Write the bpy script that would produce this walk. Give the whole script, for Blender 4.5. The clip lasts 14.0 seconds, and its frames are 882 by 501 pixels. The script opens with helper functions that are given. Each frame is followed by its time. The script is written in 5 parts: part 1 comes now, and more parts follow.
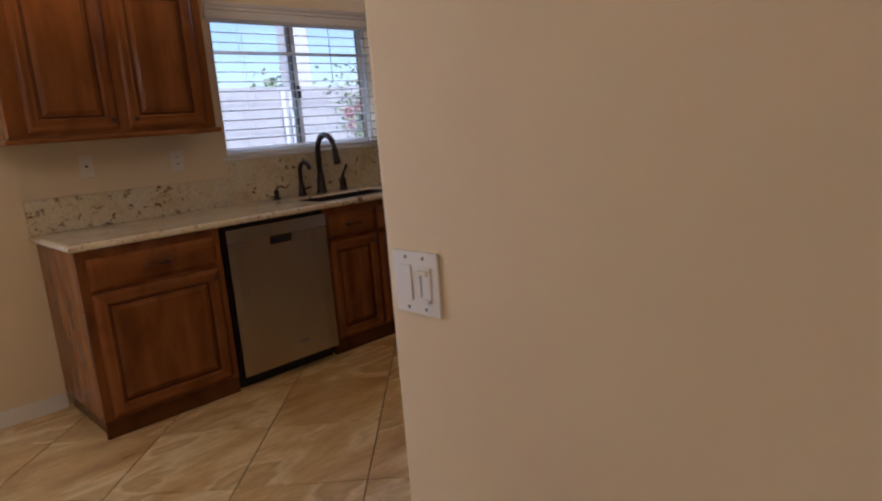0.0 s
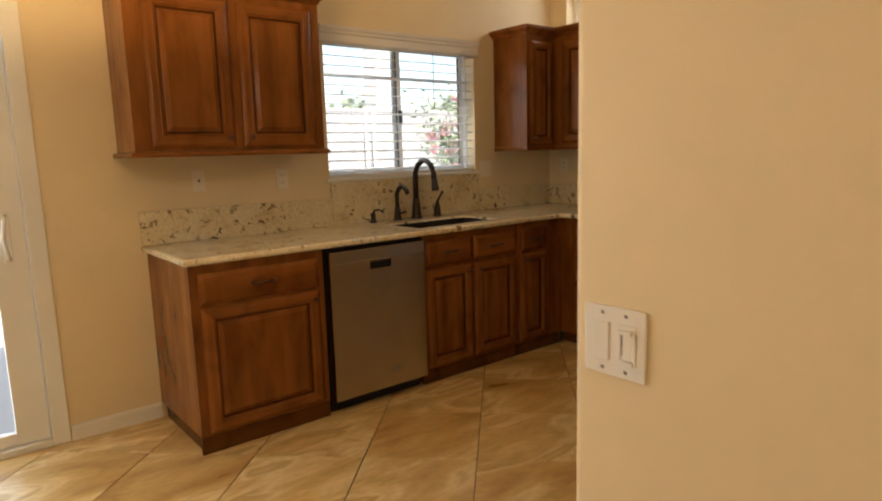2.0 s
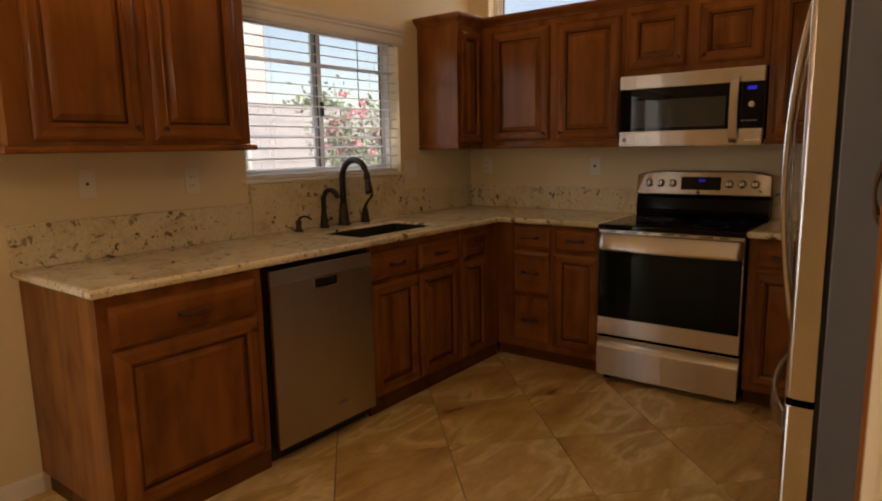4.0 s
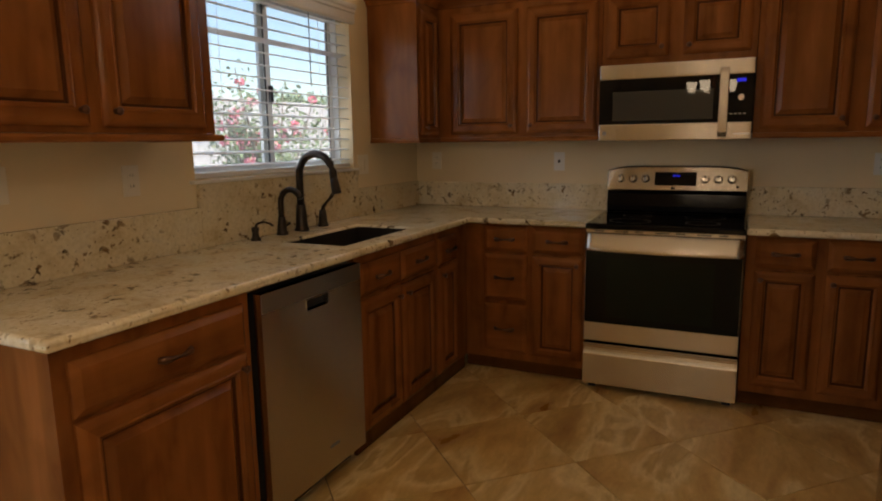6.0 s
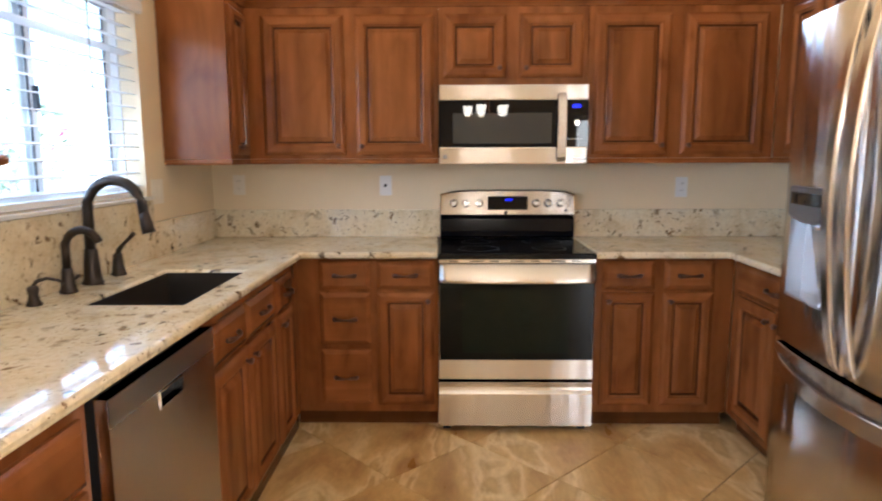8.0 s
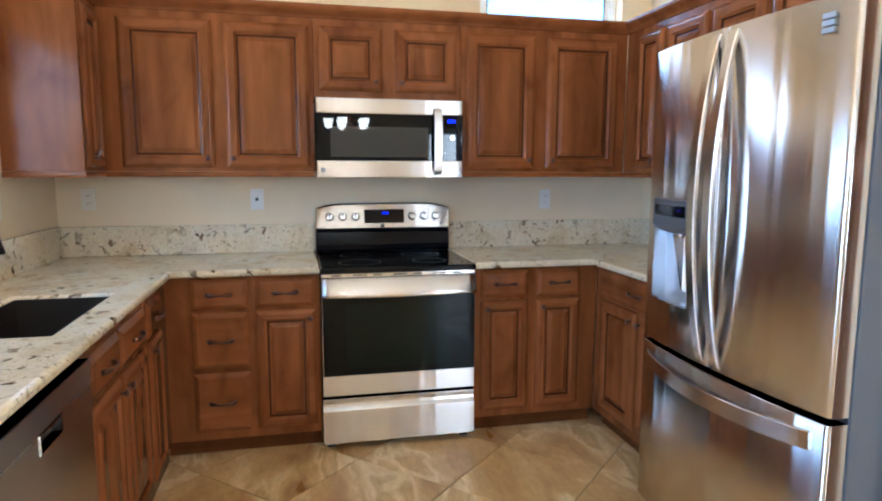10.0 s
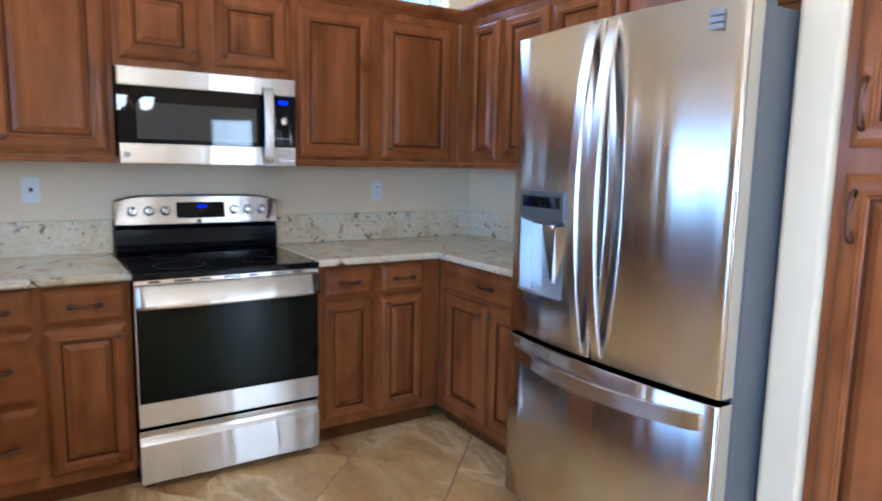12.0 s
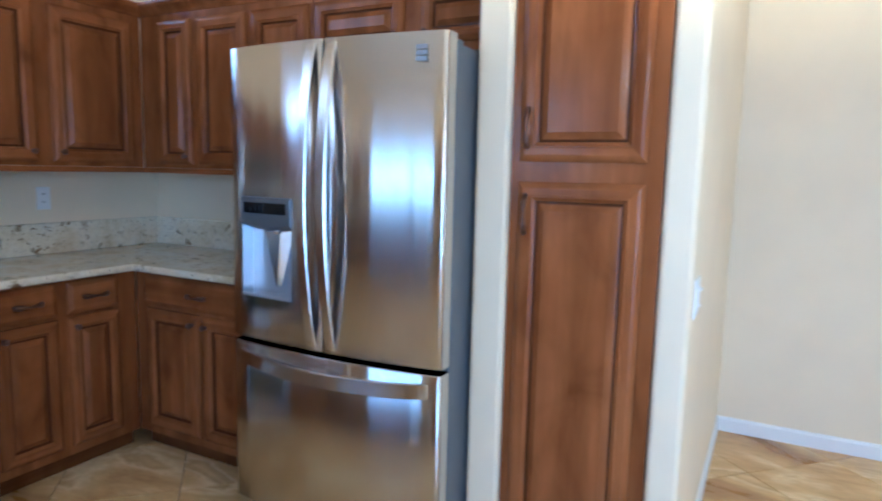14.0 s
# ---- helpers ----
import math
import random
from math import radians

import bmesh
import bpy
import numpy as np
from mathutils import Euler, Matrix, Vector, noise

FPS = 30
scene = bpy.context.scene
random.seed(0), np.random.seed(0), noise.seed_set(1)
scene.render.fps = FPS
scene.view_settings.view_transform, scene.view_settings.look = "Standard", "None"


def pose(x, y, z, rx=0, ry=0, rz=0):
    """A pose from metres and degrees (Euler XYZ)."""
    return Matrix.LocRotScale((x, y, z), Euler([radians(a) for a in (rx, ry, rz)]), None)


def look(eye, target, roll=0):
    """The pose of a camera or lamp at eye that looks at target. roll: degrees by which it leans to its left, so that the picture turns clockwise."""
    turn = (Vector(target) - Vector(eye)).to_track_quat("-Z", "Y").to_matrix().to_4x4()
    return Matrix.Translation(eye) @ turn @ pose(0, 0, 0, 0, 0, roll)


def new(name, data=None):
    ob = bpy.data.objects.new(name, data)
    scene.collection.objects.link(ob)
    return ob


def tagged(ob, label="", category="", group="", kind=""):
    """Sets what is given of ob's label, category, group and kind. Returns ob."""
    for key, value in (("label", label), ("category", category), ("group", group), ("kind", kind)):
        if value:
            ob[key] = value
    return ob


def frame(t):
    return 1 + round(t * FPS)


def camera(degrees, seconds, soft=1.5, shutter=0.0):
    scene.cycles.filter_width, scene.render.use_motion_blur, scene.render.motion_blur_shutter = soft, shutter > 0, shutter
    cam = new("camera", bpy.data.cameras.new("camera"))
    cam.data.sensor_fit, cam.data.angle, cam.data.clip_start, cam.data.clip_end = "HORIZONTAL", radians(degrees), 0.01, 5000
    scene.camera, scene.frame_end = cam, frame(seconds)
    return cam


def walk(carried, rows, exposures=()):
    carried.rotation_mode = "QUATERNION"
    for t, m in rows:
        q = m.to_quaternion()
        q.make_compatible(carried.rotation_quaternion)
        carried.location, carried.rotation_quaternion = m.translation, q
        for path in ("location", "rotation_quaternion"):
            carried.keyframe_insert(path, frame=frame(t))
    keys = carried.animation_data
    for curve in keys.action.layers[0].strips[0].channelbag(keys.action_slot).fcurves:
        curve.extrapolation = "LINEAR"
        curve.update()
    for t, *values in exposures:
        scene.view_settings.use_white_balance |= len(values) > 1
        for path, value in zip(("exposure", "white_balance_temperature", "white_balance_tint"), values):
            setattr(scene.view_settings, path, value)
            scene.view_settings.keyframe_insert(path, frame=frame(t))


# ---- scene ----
cam = camera(69.4, 14.0, soft=2.0, shutter=0.4)
METRES, EYE, TILT, LEAN, TURN = 3.36, 1.31, 0.0, 0.0, -44.2
ROWS = [
    (0.0, 0.0, 0.0, 0.0, -0.87, -11.22, 4.38),
    (0.5, -0.0178, -0.0082, -0.0004, 1.61, -11.89, 3.39),
    (1.0, -0.0328, -0.0165, 0.0027, 3.94, -11.78, 2.72),
    (1.5, -0.0456, -0.0083, 0.0055, 5.23, -10.78, 1.71),
    (2.0, -0.0734, 0.0264, 0.0118, 4.69, -8.77, 1.59),
    (2.5, -0.1055, 0.0641, 0.0142, 3.6, -8.03, 1.55),
    (3.0, -0.1444, 0.0965, 0.013, -0.04, -8.0, 1.23),
    (3.5, -0.1973, 0.1252, 0.0165, -6.03, -8.43, 1.4),
    (4.0, -0.2259, 0.158, 0.014, -8.68, -9.16, 1.04),
    (6.5, -0.4038, 0.3759, 0.0121, -23.84, -9.45, 1.11),
    (7.0, -0.4157, 0.4416, 0.0143, -27.34, -9.35, 1.3),
    (7.5, -0.4219, 0.489, 0.0145, -35.37, -9.57, 0.58),
    (8.0, -0.4424, 0.5234, 0.0202, -44.85, -8.32, 0.18),
    (10.5, -0.4766, 0.5672, 0.0224, -61.07, -7.43, -0.39),
    (11.0, -0.4694, 0.5904, 0.0192, -65.32, -7.45, -0.53),
    (11.5, -0.451, 0.6329, 0.0184, -70.77, -7.58, -0.53),
    (12.0, -0.4454, 0.6739, 0.0173, -78.22, -7.76, -1.13),
    (12.5, -0.4529, 0.717, 0.0158, -86.95, -7.86, -1.06),
    (13.0, -0.4635, 0.7418, 0.0184, -93.8, -7.83, -1.25),
    (13.5, -0.4678, 0.7433, 0.0203, -100.19, -7.69, -1.28),
    (14.0, -0.4821, 0.7407, 0.0251, -108.16, -7.21, -1.33),
]
EXPOSURES = [(0.0, 0.66, 5550, 22), (0.5, 0.70, 6600, 15), (1.0, 1.14, 6950, 11), (1.5, 1.30, 7150, 11), (2.0, 1.40, 7350, 12), (2.5, 1.00, 7700, 16), (3.0, 0.46, 8000, 20),
             (4.0, 0.72, 8000, 22), (6.5, 0.86, 6500, 12), (7.0, 0.86, 6050, 11), (7.5, 1.72, 5550, 11), (8.0, 2.76, 5150, 12), (10.5, 2.74, 4280, 5), (11.0, 2.74, 4180, 5),
             (12.0, 2.72, 4080, 6), (12.5, 2.66, 4080, 7), (13.0, 2.88, 3930, 5), (13.5, 2.88, 3870, 5), (14.0, 2.28, 3880, 4)]
walk(cam, [(t, pose(0, 0, EYE, TILT, LEAN, TURN) @ pose(METRES * x, METRES * y, METRES * z, 90 + pitch, roll, yaw)) for t, x, y, z, yaw, pitch, roll in ROWS], EXPOSURES)

# ---- light ----
world = bpy.data.worlds.new("sky")
scene.world = world
world.use_nodes = True
_wn = world.node_tree
_sky = _wn.nodes.new("ShaderNodeTexSky")
_sky.sky_type, _sky.sun_disc = 'NISHITA', False
_sky.sun_elevation, _sky.sun_rotation = radians(55), radians(205)
_sky.air_density, _sky.dust_density, _sky.ozone_density = 1.0, 0.8, 1.5
_wn.links.new(_sky.outputs[0], _wn.nodes["Background"].inputs[0])
_wn.nodes["Background"].inputs[1].default_value = 0.15

sun = new("sun", bpy.data.lights.new("sun", 'SUN'))
sun.data.energy, sun.data.angle, sun.data.color = 4.6, radians(0.5), (1.0, 0.97, 0.93)
sun.matrix_world = look((-2.4, -5.2, 8.2), (0, 0, 0))


def opening_light(name, eye, target, w, h, watts, color):
    """Area light set in an opening, for sky light and for the west fill."""
    d = bpy.data.lights.new(name, 'AREA')
    d.shape, d.size, d.size_y, d.energy, d.color = 'RECTANGLE', w, h, watts, color
    ob = new(name, d)
    ob.matrix_world = look(eye, target)
    return ob


opening_light("patio_door_daylight", (-0.75, 3.86, 1.05), (-0.75, 0, 1.0), 1.7, 1.95, 14.5, (0.80, 0.90, 1.0))
opening_light("clerestory_daylight", (3.93, 3.07, 2.52), (1.4, 2.6, 0.0), 0.8, 0.5, 1.4, (1.0, 0.96, 0.90))
opening_light("clerestory_daylight", (3.93, 0.95, 2.52), (1.4, 1.7, 0.0), 0.8, 0.5, 0.8, (1.0, 0.96, 0.90))
opening_light("kitchen_window_daylight", (2.45, 3.775, 1.6), (2.2, 0, 0.3), 1.15, 0.75, 1.7, (0.82, 0.91, 1.0))
# warm fill from the west, through a window added out of view
opening_light("west_fill_light", (-5.24, -0.36, 1.45), (0, 0.6, 1.3), 0.66, 1.2, 10.5, (1.0, 0.89, 0.72))
# the chandelier's cups open upwards, and so does its light
_cl = new("chandelier_light", bpy.data.lights.new("chandelier_light", 'SPOT'))
_cl.data.energy, _cl.data.color, _cl.data.shadow_soft_size = 46.0, (1.0, 0.68, 0.34), 0.20
_cl.data.spot_size, _cl.data.spot_blend = radians(179), 0.15
_cl.matrix_world = pose(0.06, 1.93, 1.83, 180)


# ---- materials ----
def material(name, base=(0.8, 0.8, 0.8), rough=0.5, metal=0.0, coat=0.0, spec=0.5):
    m = bpy.data.materials.new(name)
    m.use_nodes = True
    b = m.node_tree.nodes["Principled BSDF"]
    b.inputs["Base Color"].default_value = (*base, 1)
    b.inputs["Roughness"].default_value = rough
    b.inputs["Metallic"].default_value = metal
    b.inputs["Coat Weight"].default_value = coat
    b.inputs["Specular IOR Level"].default_value = spec
    return m


class Nodes:
    """Short writing of a node tree."""

    def __init__(self, m):
        self.t, self.b = m.node_tree, m.node_tree.nodes["Principled BSDF"]

    def add(self, kind, **sets):
        n = self.t.nodes.new(kind)
        for k, v in sets.items():
            n.inputs[k].default_value = v
        return n

    def link(self, a, b):
        self.t.links.new(a, b)

    def coords(self, scale=(1, 1, 1), spread=0.0, rot=(0, 0, 0)):
        tc = self.add("ShaderNodeTexCoord")
        out = tc.outputs["Object"]
        if spread:
            info = self.add("ShaderNodeObjectInfo")
            mul = self.t.nodes.new("ShaderNodeMath")
            mul.operation = 'MULTIPLY'
            mul.inputs[1].default_value = spread
            self.link(info.outputs["Random"], mul.inputs[0])
            va = self.t.nodes.new("ShaderNodeVectorMath")
            self.link(out, va.inputs[0])
            self.link(mul.outputs[0], va.inputs[1])
            out = va.outputs[0]
        mp = self.add("ShaderNodeMapping", Scale=scale, Rotation=rot)
        self.link(out, mp.inputs["Vector"])
        return mp.outputs[0]

    def noise(self, vec, scale, detail=4.0, rough=0.5, distortion=0.0):
        n = self.add("ShaderNodeTexNoise", Scale=scale, Detail=detail, Roughness=rough, Distortion=distortion)
        self.link(vec, n.inputs["Vector"])
        return n.outputs["Fac"]

    def ramp(self, fac, stops):
        r = self.t.nodes.new("ShaderNodeValToRGB")
        el = r.color_ramp.elements
        while len(el) < len(stops):
            el.new(0.5)
        for e, (p, c) in zip(el, stops):
            e.position = p
            e.color = (*c, 1) if len(c) == 3 else c
        self.link(fac, r.inputs[0])
        return r.outputs["Color"]

    def mix(self, fac, a, b, blend='MIX'):
        n = self.t.nodes.new("ShaderNodeMix")
        n.data_type, n.blend_type = 'RGBA', blend
        ins = [i for i in n.inputs if i.type == 'RGBA']
        f = n.inputs[0]
        for s, v in ((f, fac), (ins[0], a), (ins[1], b)):
            if isinstance(v, (int, float)):
                s.default_value = v
            elif isinstance(v, tuple):
                s.default_value = (*v, 1)
            else:
                self.link(v, s)
        return [o for o in n.outputs if o.type == 'RGBA'][0]

    def bump(self, height, strength, distance=0.01):
        n = self.add("ShaderNodeBump", Strength=strength, Distance=distance)
        self.link(height, n.inputs["Height"])
        self.link(n.outputs[0], self.b.inputs["Normal"])

    def rough(self, fac, lo, hi):
        n = self.add("ShaderNodeMapRange", **{"To Min": lo, "To Max": hi})
        self.link(fac, n.inputs["Value"])
        self.link(n.outputs[0], self.b.inputs["Roughness"])

    def color(self, out):
        self.link(out, self.b.inputs["Base Color"])


def wood(name, grain, tone=1.0):
    """Stained maple; grain: scale of the grain's noise by axis."""
    m = material(name, rough=0.2, spec=0.17)
    n = Nodes(m)
    v = n.coords(grain, spread=37.0)
    c = n.coords((2.6, 2.6, 1.3), spread=11.0)
    fine = n.noise(v, 5.0, 4.0, 0.5, 0.4)
    broad = n.noise(c, 2.4, 3.0, 0.5, 0.8)
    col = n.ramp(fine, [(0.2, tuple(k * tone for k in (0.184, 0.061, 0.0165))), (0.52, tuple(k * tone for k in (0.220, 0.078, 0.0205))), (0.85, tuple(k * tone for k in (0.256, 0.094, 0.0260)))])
    blot = n.ramp(broad, [(0.28, (0.70, 0.65, 0.61)), (0.42, (0.92, 0.90, 0.88)), (0.52, (1.02, 1.02, 1.02)), (0.75, (1.16, 1.19, 1.22))])
    plank = n.ramp(n.noise(n.coords(tuple(0.12 if g < 1 else 9.0 for g in grain), spread=23.0), 1.2, 1.0, 0.4), [(0.36, (0.86, 0.84, 0.82)), (0.45, (0.97, 0.96, 0.95)), (0.52, (1.02, 1.02, 1.02)), (0.60, (1.15, 1.17, 1.19))])
    n.color(n.mix(1.0, n.mix(1.0, col, blot, 'MULTIPLY'), plank, 'MULTIPLY'))
    n.rough(broad, 0.16, 0.24)
    n.bump(fine, 0.03, 0.003)
    return m


WOOD = wood("stained_maple", (5, 5, 0.55))
WOOD_H = wood("stained_maple_crosswise", (0.55, 5, 5))
WOOD_Y = wood("stained_maple_along_y", (5, 0.55, 5))
# groove colour: a mild glaze, darkened further for the shade in the grooves
GROOVE_TONE = material("groove_glaze_and_shade", (0.085, 0.027, 0.008), 0.22, spec=0.3)
# same maple at half tone: shade under the cabinets put into the colour
TOE = wood("shaded_toe_maple", (0.5, 0.5, 5), 0.5)


def paint(name, base, scale=170.0, strength=0.10, rough=0.62):
    m = material(name, base, rough)
    n = Nodes(m)
    v = n.coords()
    peel = n.noise(v, scale, 3.0, 0.5)
    soil = n.noise(v, 1.3, 4.0, 0.6)
    n.color(n.ramp(soil, [(0.3, tuple(0.93 * k for k in base)), (0.7, tuple(min(1.03 * k, 1) for k in base))]))
    n.bump(peel, strength, 0.004)
    return m


WALL = paint("cream_wall_paint", (0.78, 0.65, 0.435))
CEIL = paint("ceiling_paint", (0.80, 0.77, 0.70), 90.0, 0.3, 0.8)
TRIM = paint("white_trim_paint", (0.80, 0.78, 0.74), 30.0, 0.03, 0.35)
VINYL = paint("white_vinyl", (0.82, 0.82, 0.80), 40.0, 0.02, 0.3)
PLASTIC = material("white_plastic", (0.80, 0.79, 0.76), 0.3)
IVORY = material("cream_plate", (0.79, 0.73, 0.62), 0.4)
DARKSLOT = material("dark_slot", (0.02, 0.018, 0.016), 0.5)
BLIND = material("white_blind_slat", (0.80, 0.79, 0.76), 0.4)
BRONZE = material("oil_rubbed_bronze", (0.12, 0.056, 0.030), 0.36, 0.7)
_n = Nodes(BRONZE)
_n.rough(_n.noise(_n.coords(), 60.0, 4.0), 0.26, 0.5)
FAUCET = material("dark_bronze_faucet", (0.05, 0.04, 0.034), 0.34, 0.8)
BLACKGLASS = material("black_glass", (0.004, 0.004, 0.005), 0.012, 0.0, 0.0, 0.24)
OVENGLASS = material("oven_door_glass", (0.004, 0.005, 0.0045), 0.03, 0.0, 0.0, 0.16)
BLACKENAMEL = material("black_enamel", (0.005, 0.005, 0.006), 0.1, 0.0, 0.0, 0.13)
RING = material("burner_ring_grey", (0.018, 0.018, 0.019), 0.3)
BLACKPLASTIC = material("black_plastic", (0.014, 0.014, 0.015), 0.42)
MESHWIN = material("oven_window_screen", (0.060, 0.056, 0.046), 0.03, 0.0, 0.0, 0.28)
GREYSIDE = material("grey_enamel_side", (0.15, 0.158, 0.17), 0.42, 0.2)
_n = Nodes(GREYSIDE)
_n.bump(_n.noise(_n.coords(), 240.0, 2.0), 0.1, 0.002)
LABELGREY = material("badge_grey", (0.28, 0.28, 0.28), 0.35, 0.6)
CHROME = material("chrome", (0.8, 0.8, 0.8), 0.08, 1.0)
SINK = material("dark_composite_sink", (0.018, 0.014, 0.012), 0.45)


def steel(name, base, rough, along, aniso=1.0, wave=0.3, deep=0.003):
    """Brushed steel; along: the brushing by axis scale."""
    m = material(name, base, rough, 1.0)
    n = Nodes(m)
    br = n.noise(n.coords(along), 3.0, 5.0, 0.65)
    cl = n.noise(n.coords((1.2, 1.2, 0.6)), 2.5, 2.0)
    n.color(n.mix(0.5, n.ramp(br, [(0.3, tuple(0.97 * k for k in base)), (0.7, base)]), n.ramp(cl, [(0.3, tuple(0.92 * k for k in base)), (0.7, base)])))
    n.bump(n.noise(n.coords((9, 9, 0.10)), 1.7, 1.5, 0.4), wave, deep)
    n.b.inputs["Anisotropic"].default_value = aniso
    n.b.inputs["Anisotropic Rotation"].default_value = 0.25
    ge, tg = n.t.nodes.new("ShaderNodeNewGeometry"), n.t.nodes.new("ShaderNodeVectorMath")
    tg.operation = 'CROSS_PRODUCT'
    tg.inputs[1].default_value = (0.0, 0.0, 1.0)
    n.link(ge.outputs["Normal"], tg.inputs[0])
    n.link(tg.outputs[0], n.b.inputs["Tangent"])
    return m


STEEL = steel("brushed_steel", (0.60, 0.565, 0.52), 0.26, (4, 4, 160), wave=0.4, deep=0.004)
STEEL_DOOR = steel("brushed_steel_door", (0.64, 0.61, 0.575), 0.18, (4, 4, 160), wave=0.5, deep=0.0055)
RECESS = material("silver_plastic", (0.55, 0.56, 0.58), 0.26, 0.7)
STEEL_DARK = steel("brushed_steel_dark", (0.52, 0.50, 0.47), 0.32, (4, 4, 160))
STEEL_BRIGHT = steel("polished_steel", (0.74, 0.73, 0.72), 0.16, (6, 6, 60))


def glow(name, color, strength):
    m = material(name, (0, 0, 0), 0.4)
    b = m.node_tree.nodes["Principled BSDF"]
    b.inputs["Emission Color"].default_value = (*color, 1)
    b.inputs["Emission Strength"].default_value = strength
    return m


BLUE_DIGITS = glow("blue_display_digits", (0.015, 0.02, 1.0), 0.26)
LIT_GLASS = glow("lit_frosted_shade", (1.0, 0.80, 0.55), 10.0)

GLASS = bpy.data.materials.new("window_glass")
GLASS.use_nodes = True
_gt = GLASS.node_tree
_gt.nodes.remove(_gt.nodes["Principled BSDF"])
_tr, _gl, _mx = (_gt.nodes.new(k) for k in ("ShaderNodeBsdfTransparent", "ShaderNodeBsdfGlossy", "ShaderNodeMixShader"))
_gl.inputs["Roughness"].default_value = 0.02
_mx.inputs[0].default_value = 0.04
_tr.inputs["Color"].default_value = (0.88, 0.905, 0.905, 1)
_gt.links.new(_tr.outputs[0], _mx.inputs[1])
_gt.links.new(_gl.outputs[0], _mx.inputs[2])
_haze, _m2 = _gt.nodes.new("ShaderNodeBsdfTranslucent"), _gt.nodes.new("ShaderNodeMixShader")  # thin milky layer: glare haze put over the view
_haze.inputs["Color"].default_value = (0.9, 0.9, 0.9, 1)
_m2.inputs[0].default_value = 0.04
_gt.links.new(_mx.outputs[0], _m2.inputs[1])
_gt.links.new(_haze.outputs[0], _m2.inputs[2])
_gt.links.new(_m2.outputs[0], _gt.nodes["Material Output"].inputs[0])

# granite: cream ground, grey clouds, brown and black flakes in drifts
GRANITE = material("speckled_cream_granite", rough=0.13)
_n = Nodes(GRANITE)
_v = _n.coords()
_cloud = _n.ramp(_n.noise(_v, 6.0, 5.0, 0.55, 0.5), [(0.28, (0.56, 0.43, 0.23)), (0.45, (0.74, 0.63, 0.405)), (0.62, (0.78, 0.70, 0.51)), (0.8, (0.62, 0.55, 0.43))])
_grain = _n.mix(0.22, _cloud, _n.ramp(_n.noise(_v, 70.0, 3.0, 0.6), [(0.35, (0.36, 0.28, 0.17)), (0.6, (0.78, 0.72, 0.60))]))
_drift = _n.ramp(_n.noise(_v, 4.5, 3.0, 0.55, 0.8), [(0.43, (0.0, 0.0, 0.0)), (0.58, (1, 1, 1))])
_fl = _n.ramp(_n.noise(_v, 24.0, 3.0, 0.55, 0.5), [(0.575, (0, 0, 0)), (0.62, (1, 1, 1))])
_fl2 = _n.ramp(_n.noise(_v, 75.0, 2.0, 0.5, 0.3), [(0.66, (0, 0, 0)), (0.70, (1, 1, 1))])
_flm = _n.mix(1.0, _drift, _fl, 'MULTIPLY')
_g1 = _n.mix(_flm, _grain, _n.ramp(_n.noise(_v, 20.0, 2.0), [(0.4, (0.075, 0.046, 0.027)), (0.6, (0.24, 0.145, 0.065))]))
_n.color(_n.mix(_fl2, _g1, (0.24, 0.16, 0.095)))
_n.rough(_n.noise(_v, 40.0, 3.0), 0.035, 0.075)
_n.bump(_n.noise(_v, 60.0, 2.0), 0.008, 0.002)

# porcelain tile with drifting veins, other on each tile
TILE = material("veined_beige_tile", rough=0.3, spec=0.35)
_n = Nodes(TILE)
_v = _n.coords((1.0, 2.6, 1.0), spread=53.0, rot=(0, 0, 0.5))
_big = _n.noise(_v, 1.35, 5.0, 0.5, 0.9)
_body = _n.ramp(_big, [(0.28, (0.38, 0.205, 0.064)), (0.42, (0.58, 0.375, 0.143)), (0.50, (0.66, 0.455, 0.190)), (0.565, (0.80, 0.63, 0.335)), (0.615, (0.56, 0.37, 0.148)), (0.70, (0.72, 0.52, 0.235)), (0.80, (0.82, 0.66, 0.355))])
_fine = _n.ramp(_n.noise(_v, 12.0, 5.0, 0.6, 0.6), [(0.3, (0.84, 0.80, 0.75)), (0.65, (1.04, 1.04, 1.04))])
_n.color(_n.mix(1.0, _body, _fine, 'MULTIPLY'))
_n.rough(_big, 0.22, 0.40)
_n.bump(_n.noise(_v, 9.0, 5.0), 0.07, 0.004)
GROUT = paint("brown_grout", (0.22, 0.15, 0.09), 120.0, 0.3, 0.9)


def rough_ground(name, a, b, scale):
    m = material(name, a, 0.9)
    n = Nodes(m)
    v = n.coords()
    n.color(n.mix(0.5, n.ramp(n.noise(v, scale, 6.0, 0.7), [(0.3, a), (0.7, b)]), n.ramp(n.noise(v, scale * 0.06, 3.0), [(0.3, a), (0.7, b)])))
    n.bump(n.noise(v, scale * 2, 4.0), 0.4, 0.02)
    return m


GRAVEL = rough_ground("desert_gravel", (0.36, 0.29, 0.22), (0.50, 0.43, 0.35), 14.0)
BLOCK = rough_ground("grey_block", (0.47, 0.45, 0.45), (0.57, 0.55, 0.55), 30.0)
MORTAR = rough_ground("block_mortar", (0.40, 0.38, 0.37), (0.46, 0.44, 0.43), 40.0)
STUCCO = rough_ground("pale_stucco", (0.66, 0.64, 0.62), (0.74, 0.72, 0.70), 60.0)
CONCRETE = rough_ground("pale_concrete", (0.56, 0.53, 0.49), (0.66, 0.63, 0.59), 25.0)
BARK = rough_ground("shrub_bark", (0.10, 0.07, 0.045), (0.18, 0.13, 0.09), 40.0)


